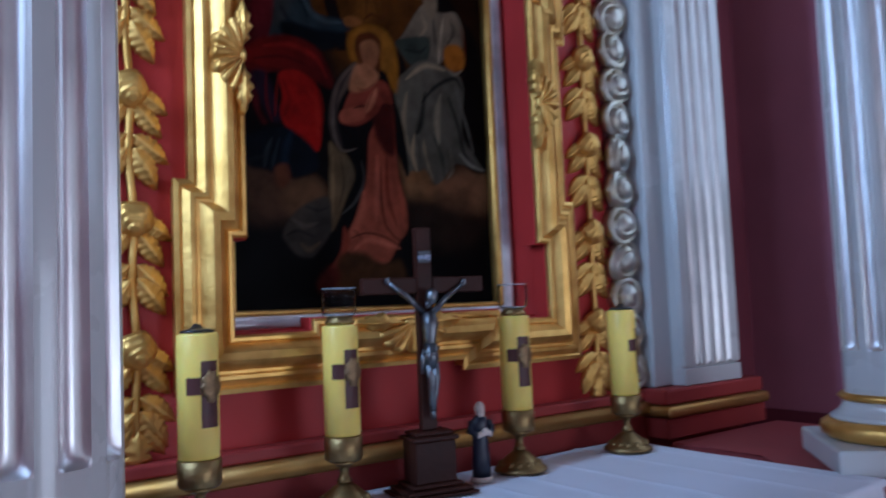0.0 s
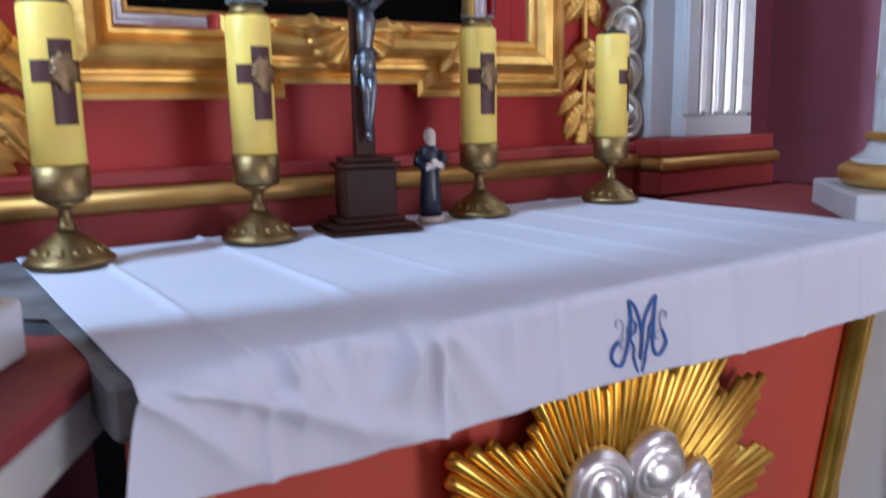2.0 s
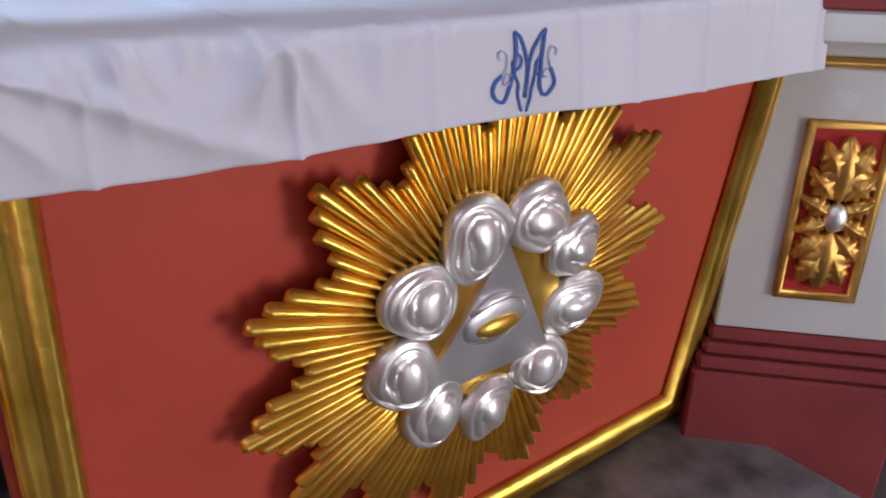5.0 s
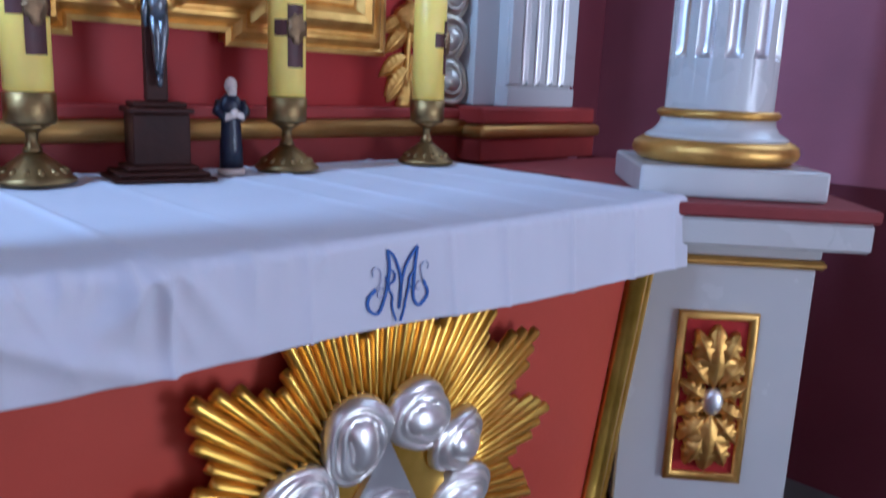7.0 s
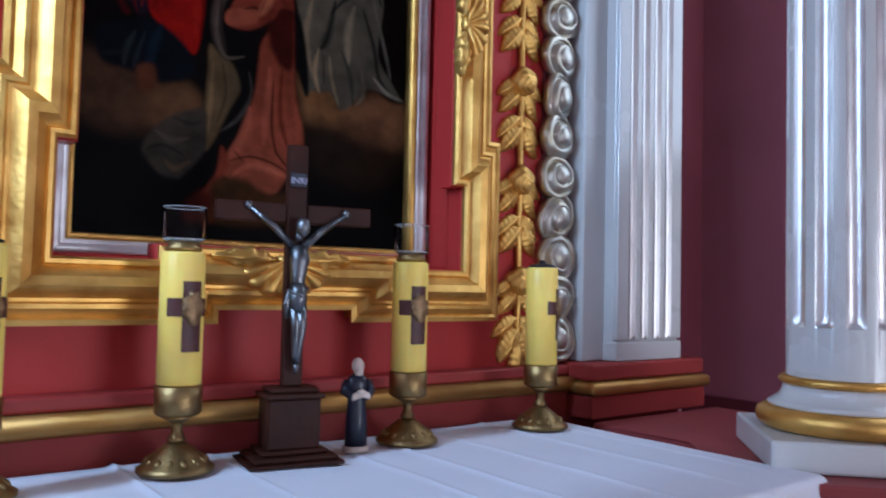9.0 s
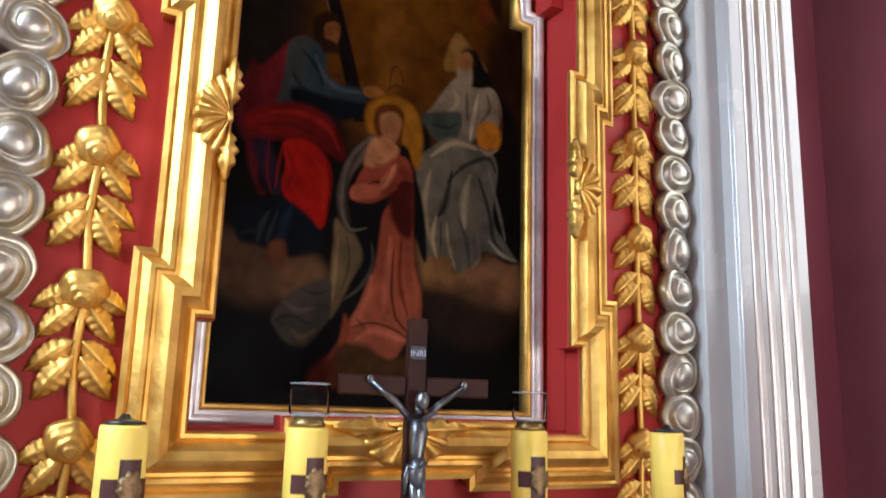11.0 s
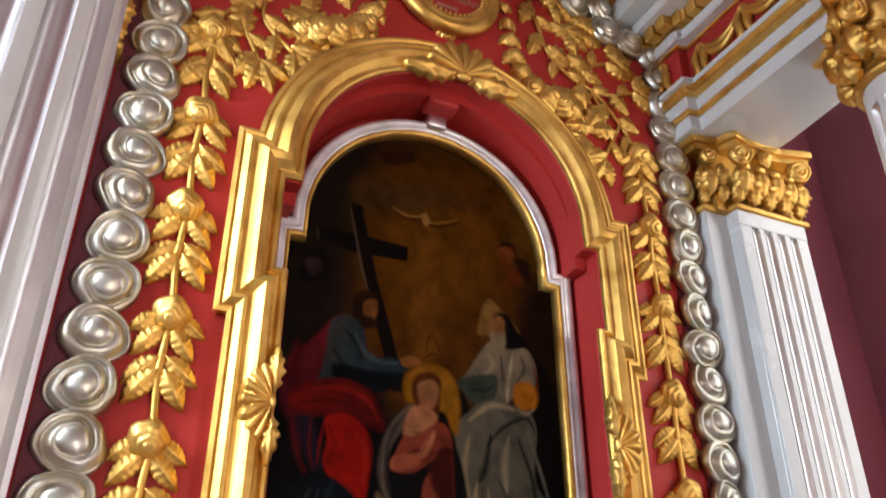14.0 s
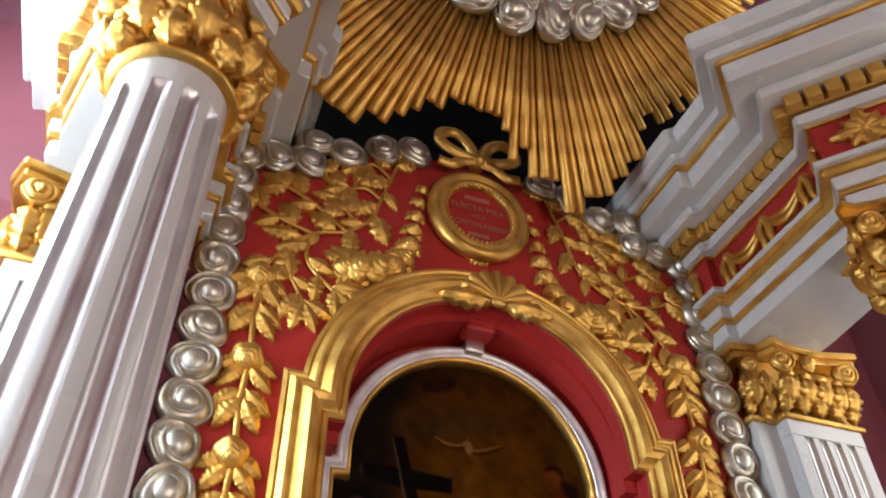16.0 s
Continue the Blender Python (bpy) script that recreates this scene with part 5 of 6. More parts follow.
def pilaster(s):
    p = thing("pilaster", "white lacquered fluted pilaster with silvered flutes and a gilded capital", "pilaster", "pilasters")
    part("strip", box(*sorted((s * 0.868, s * 0.965)), -0.062, 0.02, 1.131, 2.742, 0.004), WHITE, p, smooth=False)
    x0, x1 = 0.955, 1.240
    part("shaft", box(*sorted((s * x0, s * x1)), -0.098, 0.02, 1.131, 2.742, 0.005), WHITE, p, smooth=False)
    for k in range(4):
        a = x0 + 0.048 + k * 0.0535
        b = a + 0.028
        bm = bmesh.new()
        rows = [(1.190, 0.25), (1.198, 0.85), (1.21, 1), (2.66, 1), (2.672, 0.85), (2.680, 0.25)]
        ring = []
        for z, f in rows:
            ring.append([bm.verts.new((s * (a + (b - a) * (0.5 + (j / 6 - 0.5) * f)), -0.0985 - 0.0002 - 0.011 * f * (1 if j in (0, 6) else 0.75 if j in (1, 5) else 0.3), z)) for j in range(7)])
        for r0, r1 in zip(ring, ring[1:]):
            for j in range(6):
                bm.faces.new((r0[j], r0[j + 1], r1[j + 1], r1[j]))
        part("flute", bm, SILVER_BRIGHT, p, "silvered flute")
    for zz in (1.131, 2.690):
        part("fillet", box(*sorted((s * (x0 - 0.002), s * (x1 + 0.002))), -0.110, 0.0, zz, zz + 0.052, 0.003), WHITE, p, smooth=False)
    for k in range(5):
        c0, c1 = (x0 + 0.0765 + (k - 1) * 0.0535, x0 + 0.0475 + k * 0.0535) if 0 < k < 4 else ((x0, x0 + 0.0475) if k == 0 else (x0 + 0.237, x1))
        part("rib", box(*sorted((s * c0, s * c1)), -0.1095, -0.097, 1.19, 2.69, 0.003), WHITE, p, smooth=False)
    part("hook", ball(0.007, 1, 1, 1, (s * 1.247, -0.085, 1.245), 10, 8), WHITE, p, "small white hook")
    cap = part("capital", box(*sorted((s * 0.90, s * 1.245)), -0.088, 0.02, 2.7425, 2.96), GOLD, p, "gilded composite capital", smooth=False)
    part("neck_ring", box(*sorted((s * 0.855, s * 0.95)), -0.075, 0.02, 2.742, 2.762, 0.008), GOLD, cap)
    part("neck_ring", box(*sorted((s * 0.942, s * 1.262)), -0.120, 0.02, 2.742, 2.762, 0.008), GOLD, cap)
    for row, (z0, size) in enumerate(((2.765, 0.72), (2.80, 0.98))):
        for k in range(5 - row):
            x = 0.965 + (k + 0.5 * row) * 0.065
            put("acanthus_leaf", ACANTHUS, cap, pose(s * x, -0.102, z0, 190, 0, 0) @ Matrix.Diagonal((size, -size, size, 1)))
            put("leaf_tip", CURL, cap, pose(s * x, -0.135, z0 + 0.098 * size))
    for x, y, turn in ((0.880, -0.050, 20), (0.922, -0.086, 8), (1.252, -0.06, -70), (1.252, -0.02, -85)):
        for z0, size in ((2.765, 0.66), (2.815, 0.86)):
            put("acanthus_leaf", ACANTHUS, cap, pose(s * x, y, z0, 0, 0, -s * turn) @ pose(0, 0, 0, 190, 0, 0) @ Matrix.Diagonal((size * 0.8, -size, size, 1)))
    for x, y, sz in ((0.885, -0.10, 0.75), (0.975, -0.145, 1.05), (1.225, -0.145, 1.1)):
        put("volute", VOLUTE, cap, pose(s * x, y, 2.925, 0, 40, s * -18) @ Matrix.Scale(sz, 4))
        put("acanthus_leaf", ACANTHUS, cap, pose(s * x, y + 0.03, 2.79, 186, 0, 0) @ Matrix.Diagonal((0.95, -0.95, 1.0, 1)))
        put("leaf_tip", CURL, cap, pose(s * x, y + 0.005, 2.86) @ Matrix.Scale(1.25, 4))
    put("rose", FLOWER, cap, pose(s * 1.10, -0.125, 2.955) @ Matrix.Scale(0.75, 4))
    wave = [(0.85, -0.085), (0.94, -0.095), (0.96, -0.155), (1.03, -0.135), (1.10, -0.125), (1.17, -0.135), (1.27, -0.165), (1.30, -0.10), (1.30, 0.02), (0.85, 0.02)]
    part("abacus", prism([(s * x, y) for x, y in wave], 2.962, 2.985, 0.004), GOLD, cap, smooth=False)
    part("abacus", prism([(s * x, y) for x, y in grow(wave, 0.012)], 2.985, 3.008, 0.004), GOLD, cap, smooth=False)
    return p


pilaster(1)
pilaster(-1)

# ---- pedestals and columns, set cornerwise ----
TURN, CX, CY = {1: 48.0, -1: 58.0}, {1: 0.95, -1: 0.938}, {1: -0.722, -1: -0.672}


def corner(s, u, v):
    """A plan point from the column's axis: u along the face to the outside, v towards the back."""
    a = radians(TURN[s])
    return (s * (CX[s] + u * math.cos(a) + v * math.sin(a)), CY[s] - u * math.sin(a) + v * math.cos(a))


def square(s, h, front=0.0):
    return [corner(s, -h, -h - front), corner(s, h, -h - front), corner(s, h, h), corner(s, -h, h)]


def pedestal(s):
    p = thing("pedestal", "white pedestal with a red foot and a gilded leaf panel", "pedestal", "pedestals")
    part("foot", prism(square(s, 0.215), -0.12, 0.20, 0.006), FOOT_RED, p, "red painted foot", smooth=False)
    for i, (h, z0, z1) in enumerate(((0.207, 0.20, 0.232), (0.198, 0.234, 0.262), (0.189, 0.264, 0.296))):
        part("foot_moulding", prism(square(s, h), z0 + 0.001, z1, 0.008), FOOT_RED, p, "red painted moulding", smooth=False)
    part("die", prism(square(s, 0.180), 0.297, 0.852, 0.004), WHITE, p, smooth=False)
    part("gilded_strip", prism(square(s, 0.196), 0.853, 0.870, 0.007), GOLD, p, "gilded strip", smooth=False)
    part("neck", prism(square(s, 0.186), 0.871, 0.900, 0.004), WHITE, p, smooth=False)
    top = [corner(s, -0.25, -0.25), corner(s, 0.25, -0.25), corner(s, 0.25, 0.05), (s * 1.36, -0.30), (s * 1.36, -0.152), (s * 0.83, -0.152), (s * 0.83, -0.44)]
    part("cornice", prism(top, 0.901, 0.958, 0.006), WHITE, p, "white lacquered cornice", smooth=False)
    part("top_board", prism(grow(top, 0.008), 0.959, 0.984, 0.005), FOOT_RED, p, "red painted top board", smooth=False)
    # the gilded panel on the face
    ax = radians(TURN[s])
    m = Matrix.Translation((*corner(s, 0, -0.181), 0.569)) @ Matrix.Rotation(-s * ax, 4, "Z")
    w, h = 0.079, 0.185
    rim = part("panel_frame", sweep([(-w + 0.008, -h + 0.008), (w - 0.008, -h + 0.008), (w - 0.008, h - 0.008), (-w + 0.008, h - 0.008)], [(-0.009, 0.0), (-0.009, 0.010), (-0.002, 0.014), (0.006, 0.010), (0.009, 0.004), (0.009, 0.0)], True), GOLD, p, "gilded panel frame", at=m)
    part("panel", box(-w + 0.014, w - 0.014, -0.002, 0.0, -h + 0.014, h - 0.014), RED, rim, "red painted ground", smooth=False)
    for sz in (1, -1):
        for t, dx, dz, size in ((62, 0.010, 0.006, 0.56), (-62, -0.010, 0.006, 0.56), (40, 0.010, 0.034, 0.66), (-40, -0.010, 0.034, 0.66), (24, 0.008, 0.072, 0.70), (-24, -0.008, 0.072, 0.70), (0, 0, 0.024, 1.16)):
            put("acanthus_leaf", LEAF_D, rim, pose(dx, -0.003, sz * dz, 0, (180 if sz > 0 else 0) + t * (1 if sz < 0 else -1) * -1, 0) @ Matrix.Diagonal((size * 0.95, 1.1, size, 1)))
    part("boss", ball(0.025, 0.9, 0.7, 1.2, (0, -0.024, 0), 14, 10), SILVER_BRIGHT, rim, "silvered boss")
    return p


def column(s):
    c = thing("column", "round white fluted column with silvered flutes and gilded rings", "column", "columns", at=pose(s * CX[s], CY[s], 0, 0, 0, -s * TURN[s]))
    part("plinth", box(-0.183, 0.183, -0.183, 0.183, 0.985, 1.045, 0.006), WHITE, c, smooth=False)
    part("base_torus", lathe([(0.10, 1.046), (0.155, 1.047), (0.170, 1.058), (0.174, 1.070), (0.170, 1.083), (0.155, 1.092), (0.10, 1.092)], 48), GOLD, c, "gilded torus")
    part("scotia", lathe([(0.148, 1.0925), (0.150, 1.098), (0.140, 1.104), (0.128, 1.112), (0.120, 1.125), (0.118, 1.137)], 40), WHITE, c)
    part("base_ring", lathe([(0.10, 1.1375), (0.122, 1.138), (0.129, 1.146), (0.122, 1.154), (0.10, 1.1545)], 40), GOLD, c, "gilded ring")
    bm = bmesh.new()
    nf, seg = 12, 16
    rows = [(1.155, 0.0), (1.258, 0.0), (1.262, 0.55), (1.271, 0.9), (1.285, 1.0), (2.0, 1.0), (2.675, 1.0), (2.69, 0.85), (2.70, 0.5), (2.706, 0.0), (2.765, 0.0)]
    grid = []
    for z, f in rows:
        t = (z - 1.155) / 1.61
        r = 0.1125 * (1 - 0.06 * max(0, t - 0.3) / 0.7)
        ring = []
        for i in range(nf * seg):
            ph = (i % seg) / seg
            d = 0.0
            if 0.22 < ph < 0.78:
                q = (ph - 0.5) / 0.28
                d = math.sqrt(max(0, 1 - q * q)) * 0.014
            a = 2 * math.pi * i / (nf * seg) + radians(10)
            ring.append(bm.verts.new(((r - d * f) * math.cos(a), (r - d * f) * math.sin(a), z)))
        grid.append(ring)
    for k, (a, b) in enumerate(zip(grid, grid[1:])):
        for i in range(nf * seg):
            j = (i + 1) % (nf * seg)
            f = bm.faces.new((a[i], a[j], b[j], b[i]))
            f.material_index = 1 if 1 <= k <= 8 and 3 <= i % seg <= 12 else 0
    sharp(part("shaft", bm, [WHITE, SILVER_BRIGHT], c), 40)
    cap = capital(c, 0.112, 0.245, random.Random(3))
    cap.matrix_basis = pose(0, 0, 2.766)
    return c


for s in (1, -1):
    pedestal(s)
    column(s)

# ---- entablatures ----
BASE = [(0.82, 0.02), (0.82, -0.115), (0.865, -0.115), (0.865, -0.637), (0.773, -0.72), (0.940, -0.906), (1.126, -0.739), (1.035, -0.600), (1.150, -0.45), (1.165, -0.20), (1.165, 0.02)]


def outline(s):
    """The plan of an entablature; the one on the west side reaches further out."""
    return BASE if s > 0 else BASE[:8] + [(1.150, -0.45), (1.205, -0.27), (1.205, -0.20), (1.240, -0.20), (1.240, 0.02)]


def entablature(s):
    e = thing("entablature", "white stepped entablature with gilded mouldings and a red frieze", "entablature", "entablatures")

    def layer(name, d, z0, z1, mat, label="", bev=0.004):
        part(name, prism([(s * x, y) for x, y in grow(outline(s), d)], z0 + 0.0005, z1, bev), mat, e, label, smooth=False)

    layer("architrave", 0.0, 3.009, 3.062, WHITE)
    layer("gilded_strip", 0.010, 3.062, 3.080, GOLD, "gilded strip")
    layer("architrave", 0.014, 3.080, 3.125, WHITE)
    layer("gilded_moulding", 0.034, 3.125, 3.158, GOLD, "gilded moulding", 0.010)
    layer("fillet", 0.042, 3.158, 3.178, WHITE)
    layer("frieze", 0.006, 3.178, 3.335, RED, "red painted frieze")
    layer("gilded_strip", 0.016, 3.335, 3.345, GOLD, "gilded strip")
    layer("bed_moulding", 0.040, 3.345, 3.385, WHITE, "", 0.012)
    layer("dentil_ground", 0.048, 3.385, 3.437, GOLD_DULL, "gilded ground")
    layer("corona", 0.110, 3.437, 3.475, WHITE, "", 0.012)
    layer("corona", 0.175, 3.475, 3.555, WHITE)
    layer("gilded_strip", 0.188, 3.555, 3.572, GOLD, "gilded strip", 0.006)
    layer("cymatium", 0.210, 3.572, 3.605, WHITE, "", 0.010)
    layer("cymatium", 0.245, 3.605, 3.680, WHITE, "", 0.010)
    rim = grow(outline(s), 0.048)
    me = mesh_of("dentil", box(-0.0232, 0.0232, -0.034, 0.004, -0.024, 0.024, 0.007), GOLD, False)
    for i in range(0, len(rim) - 1):
        a, b = Vector(rim[i]), Vector(rim[i + 1])
        ln = (b - a).length
        n = max(1, int(ln / 0.050))
        for k in range(n):
            p = a.lerp(b, (k + 0.5) / n)
            d = (b - a).normalized()
            put("dentil", me, e, pose(s * p.x, p.y, 3.411, 0, 0, math.degrees(math.atan2(d.y, s * d.x)) + (180 if s < 0 else 0)))
    face = grow(outline(s), 0.006)

    def on_face(i, at):
        """A frame on the frieze: x along the face, -y out of it."""
        a, b = Vector(face[i]), Vector(face[i + 1])
        p, d = a.lerp(b, at), (b - a).normalized()
        return pose(s * p.x, p.y, 3.300, 0, 0, math.degrees(math.atan2(d.y, s * d.x)) + (180 if s < 0 else 0)), (b - a).length

    for i, stops in ((2, (0.12, 0.50, 0.88)), (0, (0.5,)), (3, (0.5,))):
        for k, at in enumerate(stops):
            m, ln = on_face(i, at)
            put("knot", FLOWER, e, m @ Matrix.Scale(0.52, 4), "gilded knot")
            for t in (-1, 1):
                tail = smooth_path([(t * 0.004, -0.012, 0.0), (t * 0.020, -0.016, -0.04), (t * 0.016, -0.012, -0.085), (t * 0.030, -0.010, -0.112)], 4)
                part("ribbon", tube(tail, [0.006 + 0.010 * math.sin(3.1 * q / (len(tail) - 1)) for q in range(len(tail))], 8), GOLD, e, "gilded ribbon end", at=m)
            if k:
                w = ln * (stops[k] - stops[k - 1])
                for drop, fat in ((0.075, 0.013), (0.045, 0.008)):
                    fall = [(-w * q / 10, -0.012, -drop * math.sin(math.pi * q / 10)) for q in range(11)]
                    part("festoon", tube(fall, [0.004 + fat * math.sin(math.pi * q / 10) for q in range(11)], 8), GOLD, e, "gilded draped festoon", at=m if s > 0 else m @ Matrix.Rotation(math.pi, 4, "Z") @ Matrix.Diagonal((1, -1, 1, 1)))
    for i in (4, 5):
        m, ln = on_face(i, 0.5)
        for k in range(8):
            put("frieze_leaf", LEAF_D, e, m @ Matrix.Translation((0, 0, -0.042)) @ Matrix.Rotation(radians(45 * k), 4, "Y") @ Matrix.Diagonal((0.62, 0.8, 0.62 if k % 2 else 0.85, 1)), "gilded carved leaf")
        put("rose", FLOWER, e, m @ Matrix.Translation((0, -0.006, -0.042)) @ Matrix.Scale(0.45, 4), "gilded flower heart")
    return e


entablature(1)
entablature(-1)

# ---- gloria above the retable: gilded rays round silver clouds ----
gloria = thing("gloria", "large gilded burst of rays round a ring of silvered clouds", "ornament", at=pose(0.0, -0.635, 4.565, 24, 0, 0))
rnd = random.Random(12)
count = 190
RAYS = [ray_mesh("ray", 0.58, ln, 360 / count, GOLD, 0.018, 1.0) for ln in (1.00, 1.05, 1.10, 1.15, 1.20, 1.26, 1.32)]
for k in range(count):
    a = 360 / count * k
    big = 0.5 + 0.5 * math.cos(radians(8 * (a - 163)))
    i = min(6, max(0, int(big * 5.6 + rnd.uniform(-0.6, 1.2))))
    put("ray", RAYS[i], gloria, pose(0, 0.010 * (k % 2) + rnd.uniform(0, 0.004), 0, 0, a, 0))
part("disc", slab([(0.96 * math.cos(2 * math.pi * i / 64), 0.96 * math.sin(2 * math.pi * i / 64)) for i in range(64)], 0.0155, 0.03), GOLD_DULL, gloria, smooth=False)
for k in range(26):
    a = radians(360 / 26 * k)
    put("cloud_roll", GLORIA_CLOUDS[k % 4], gloria, pose(0.60 * math.sin(a), -0.02, 0.60 * math.cos(a), rnd.uniform(-14, 14), rnd.uniform(0, 360), rnd.uniform(-14, 14)) @ Matrix.Scale(1.28, 4))
    put("cloud_roll", GLORIA_CLOUDS[(k + 2) % 4], gloria, pose(0.52 * math.sin(a + 0.12), -0.03, 0.52 * math.cos(a + 0.12), rnd.uniform(-14, 14), rnd.uniform(0, 360), rnd.uniform(-14, 14)) @ Matrix.Scale(0.95, 4))
part("glass_disc", slab([(0.50 * math.cos(2 * math.pi * i / 36), 0.50 * math.sin(2 * math.pi * i / 36)) for i in range(36)], -0.012, 0.015), SILVER_BRIGHT, gloria, smooth=False)
# Added sheet: the darkness behind the rays, put in as black.
part("void_sheet", box(-1.3, 1.3, 0.10, 0.14, 3.02, 5.6), VOID, retable, "near-black sheet for the dark void behind the rays", smooth=False)

# ---- the altar ----
LEAN = math.degrees(math.atan2(0.10, 0.81))
altar = thing("altar", "side altar with a brick-red sloping front in a gilded frame", "altar")
# Body in near-black imitates the shaded gap beside the pedestals.
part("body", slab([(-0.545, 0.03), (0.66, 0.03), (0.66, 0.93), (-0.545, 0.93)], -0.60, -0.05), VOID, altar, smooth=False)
fm = Matrix.Translation((0, -0.735, 0.85)) @ Matrix.Rotation(radians(LEAN), 4, "X")
front = part("front_panel", slab([(-0.625, -0.815), (0.70, -0.815), (0.70, 0.075), (-0.625, 0.075)], 0.0, 0.03), RED_FRONT, altar, smooth=False, at=fm)
z0, z1 = -0.775, 0.06
part("front_frame", sweep([(-0.586, z0), (0.668, z0), (0.668, z1), (-0.586, z1)], [(-0.032, 0.0), (-0.032, 0.018), (-0.024, 0.026), (-0.014, 0.026), (-0.006, 0.018), (0.002, 0.030), (0.016, 0.034), (0.026, 0.022), (0.032, 0.012), (0.032, 0.0)], True), BRIGHT_GOLD, front, "gilded frame moulding")
part("mensa", prism([(-0.645, -0.770), (0.712, -0.770), (0.712, -0.045), (-0.705, -0.045), (-0.705, -0.400), (-0.645, -0.480)], 0.932, 0.988, 0.006), STONE, altar, "grey stone table top", smooth=False)

sun = thing("sunburst", "gilded rayed sunburst with silver clouds round a triangle and eye", "ornament", at=fm @ pose(0, -0.040, -0.281))
rays = [ray_mesh("ray", 0.10, ln, 360 / 112, BRIGHT_GOLD, 0.0155, 0.7) for ln in (0.300, 0.316, 0.334, 0.352, 0.372, 0.392)]
n = 112
for k in range(n):
    a = 360 / n * k
    i = [5, 4, 3, 1, 0, 1, 3, 4][k % 8]
    put("ray", rays[i], sun, pose(0, 0.002 * (k % 2), 0, 0, a + 3, 0))
part("triangle_ground", slab([(0.125 * math.cos(2 * math.pi * i / 40), 0.125 * math.sin(2 * math.pi * i / 40)) for i in range(40)], -0.024, -0.0115), BRIGHT_GOLD, sun, smooth=False)
part("ground", slab([(0.27 * math.cos(2 * math.pi * i / 40), 0.27 * math.sin(2 * math.pi * i / 40)) for i in range(40)], -0.002, 0.012), BRIGHT_GOLD, sun, smooth=False)
for k in range(9):
    a = radians(40 * k + 18)
    put("cloud_roll", CLOUDS[k % 4], sun, pose(0.163 * math.sin(a), -0.014, 0.163 * math.cos(a), rnd.uniform(-8, 8), rnd.uniform(0, 360), rnd.uniform(-8, 8)) @ Matrix.Diagonal((0.90, 0.85, 0.90, 1)))
part("mount", slab([(0.20 * math.cos(2 * math.pi * i / 32), 0.20 * math.sin(2 * math.pi * i / 32)) for i in range(32)], 0.012, 0.041), DARK_WOOD, sun, "hidden wooden mount", smooth=False)
TRI = [(-0.010, 0.138), (-0.138, -0.084), (0.116, -0.084)]
tri = part("triangle", slab(TRI, -0.034, -0.012), SILVER_BRIGHT, sun, "silvered triangle", smooth=False)
part("eyelid", ball(0.060, 1.0, 0.16, 0.62, (-0.012, -0.034, 0.010), 20, 12), SILVER_BRIGHT, tri, "silvered eyelid")
part("eye", ball(0.042, 1.0, 0.30, 0.42, (-0.012, -0.039, 0.006), 20, 12), BRIGHT_GOLD, tri, "gilded eye")
part("brow", tube([(-0.062, -0.036, 0.034), (-0.032, -0.038, 0.050), (0.000, -0.038, 0.052), (0.038, -0.036, 0.036)], [0.003, 0.006, 0.006, 0.003]), SILVER_BRIGHT, tri)

# ---- the altar cloth ----


# gathered folds at the front edge: start, sideways run, depth, width
GATHERS = ((-0.640, 0.110, 0.012, 0.016), (-0.600, 0.050, 0.006, 0.012), (-0.545, -0.020, 0.007, 0.011), (-0.500, 0.012, 0.014, 0.011), (-0.478, 0.060, 0.008, 0.010), (-0.430, -0.020, 0.006, 0.011),
           (-0.368, -0.006, 0.014, 0.010), (-0.350, 0.055, 0.009, 0.010), (-0.235, 0.004, 0.008, 0.009))


# short pleats under the front edge, thick towards the one end: place, lean, depth, width, length
pleat = random.Random(8)
PLEATS = [(-0.60 + 0.021 * k + pleat.uniform(-0.006, 0.006), pleat.uniform(-0.03, 0.03), pleat.uniform(0.004, 0.011) * (1 if k < 23 else 0.35), pleat.uniform(0.005, 0.009), pleat.uniform(0.12, 0.34)) for k in range(56) if abs(-0.60 + 0.021 * k + 0.02) > 0.085]
# a draped hollow at the loose corner and its long folds
PLEATS += [(-0.615, 0.26, 0.020, 0.015, 1.0), (-0.335, -0.12, 0.016, 0.012, 0.9), (-0.455, -0.01, -0.010, 0.040, 0.8), (-0.325, 0.085, 0.014, 0.010, 0.8), (-0.500, 0.05, 0.012, 0.011, 0.6)]


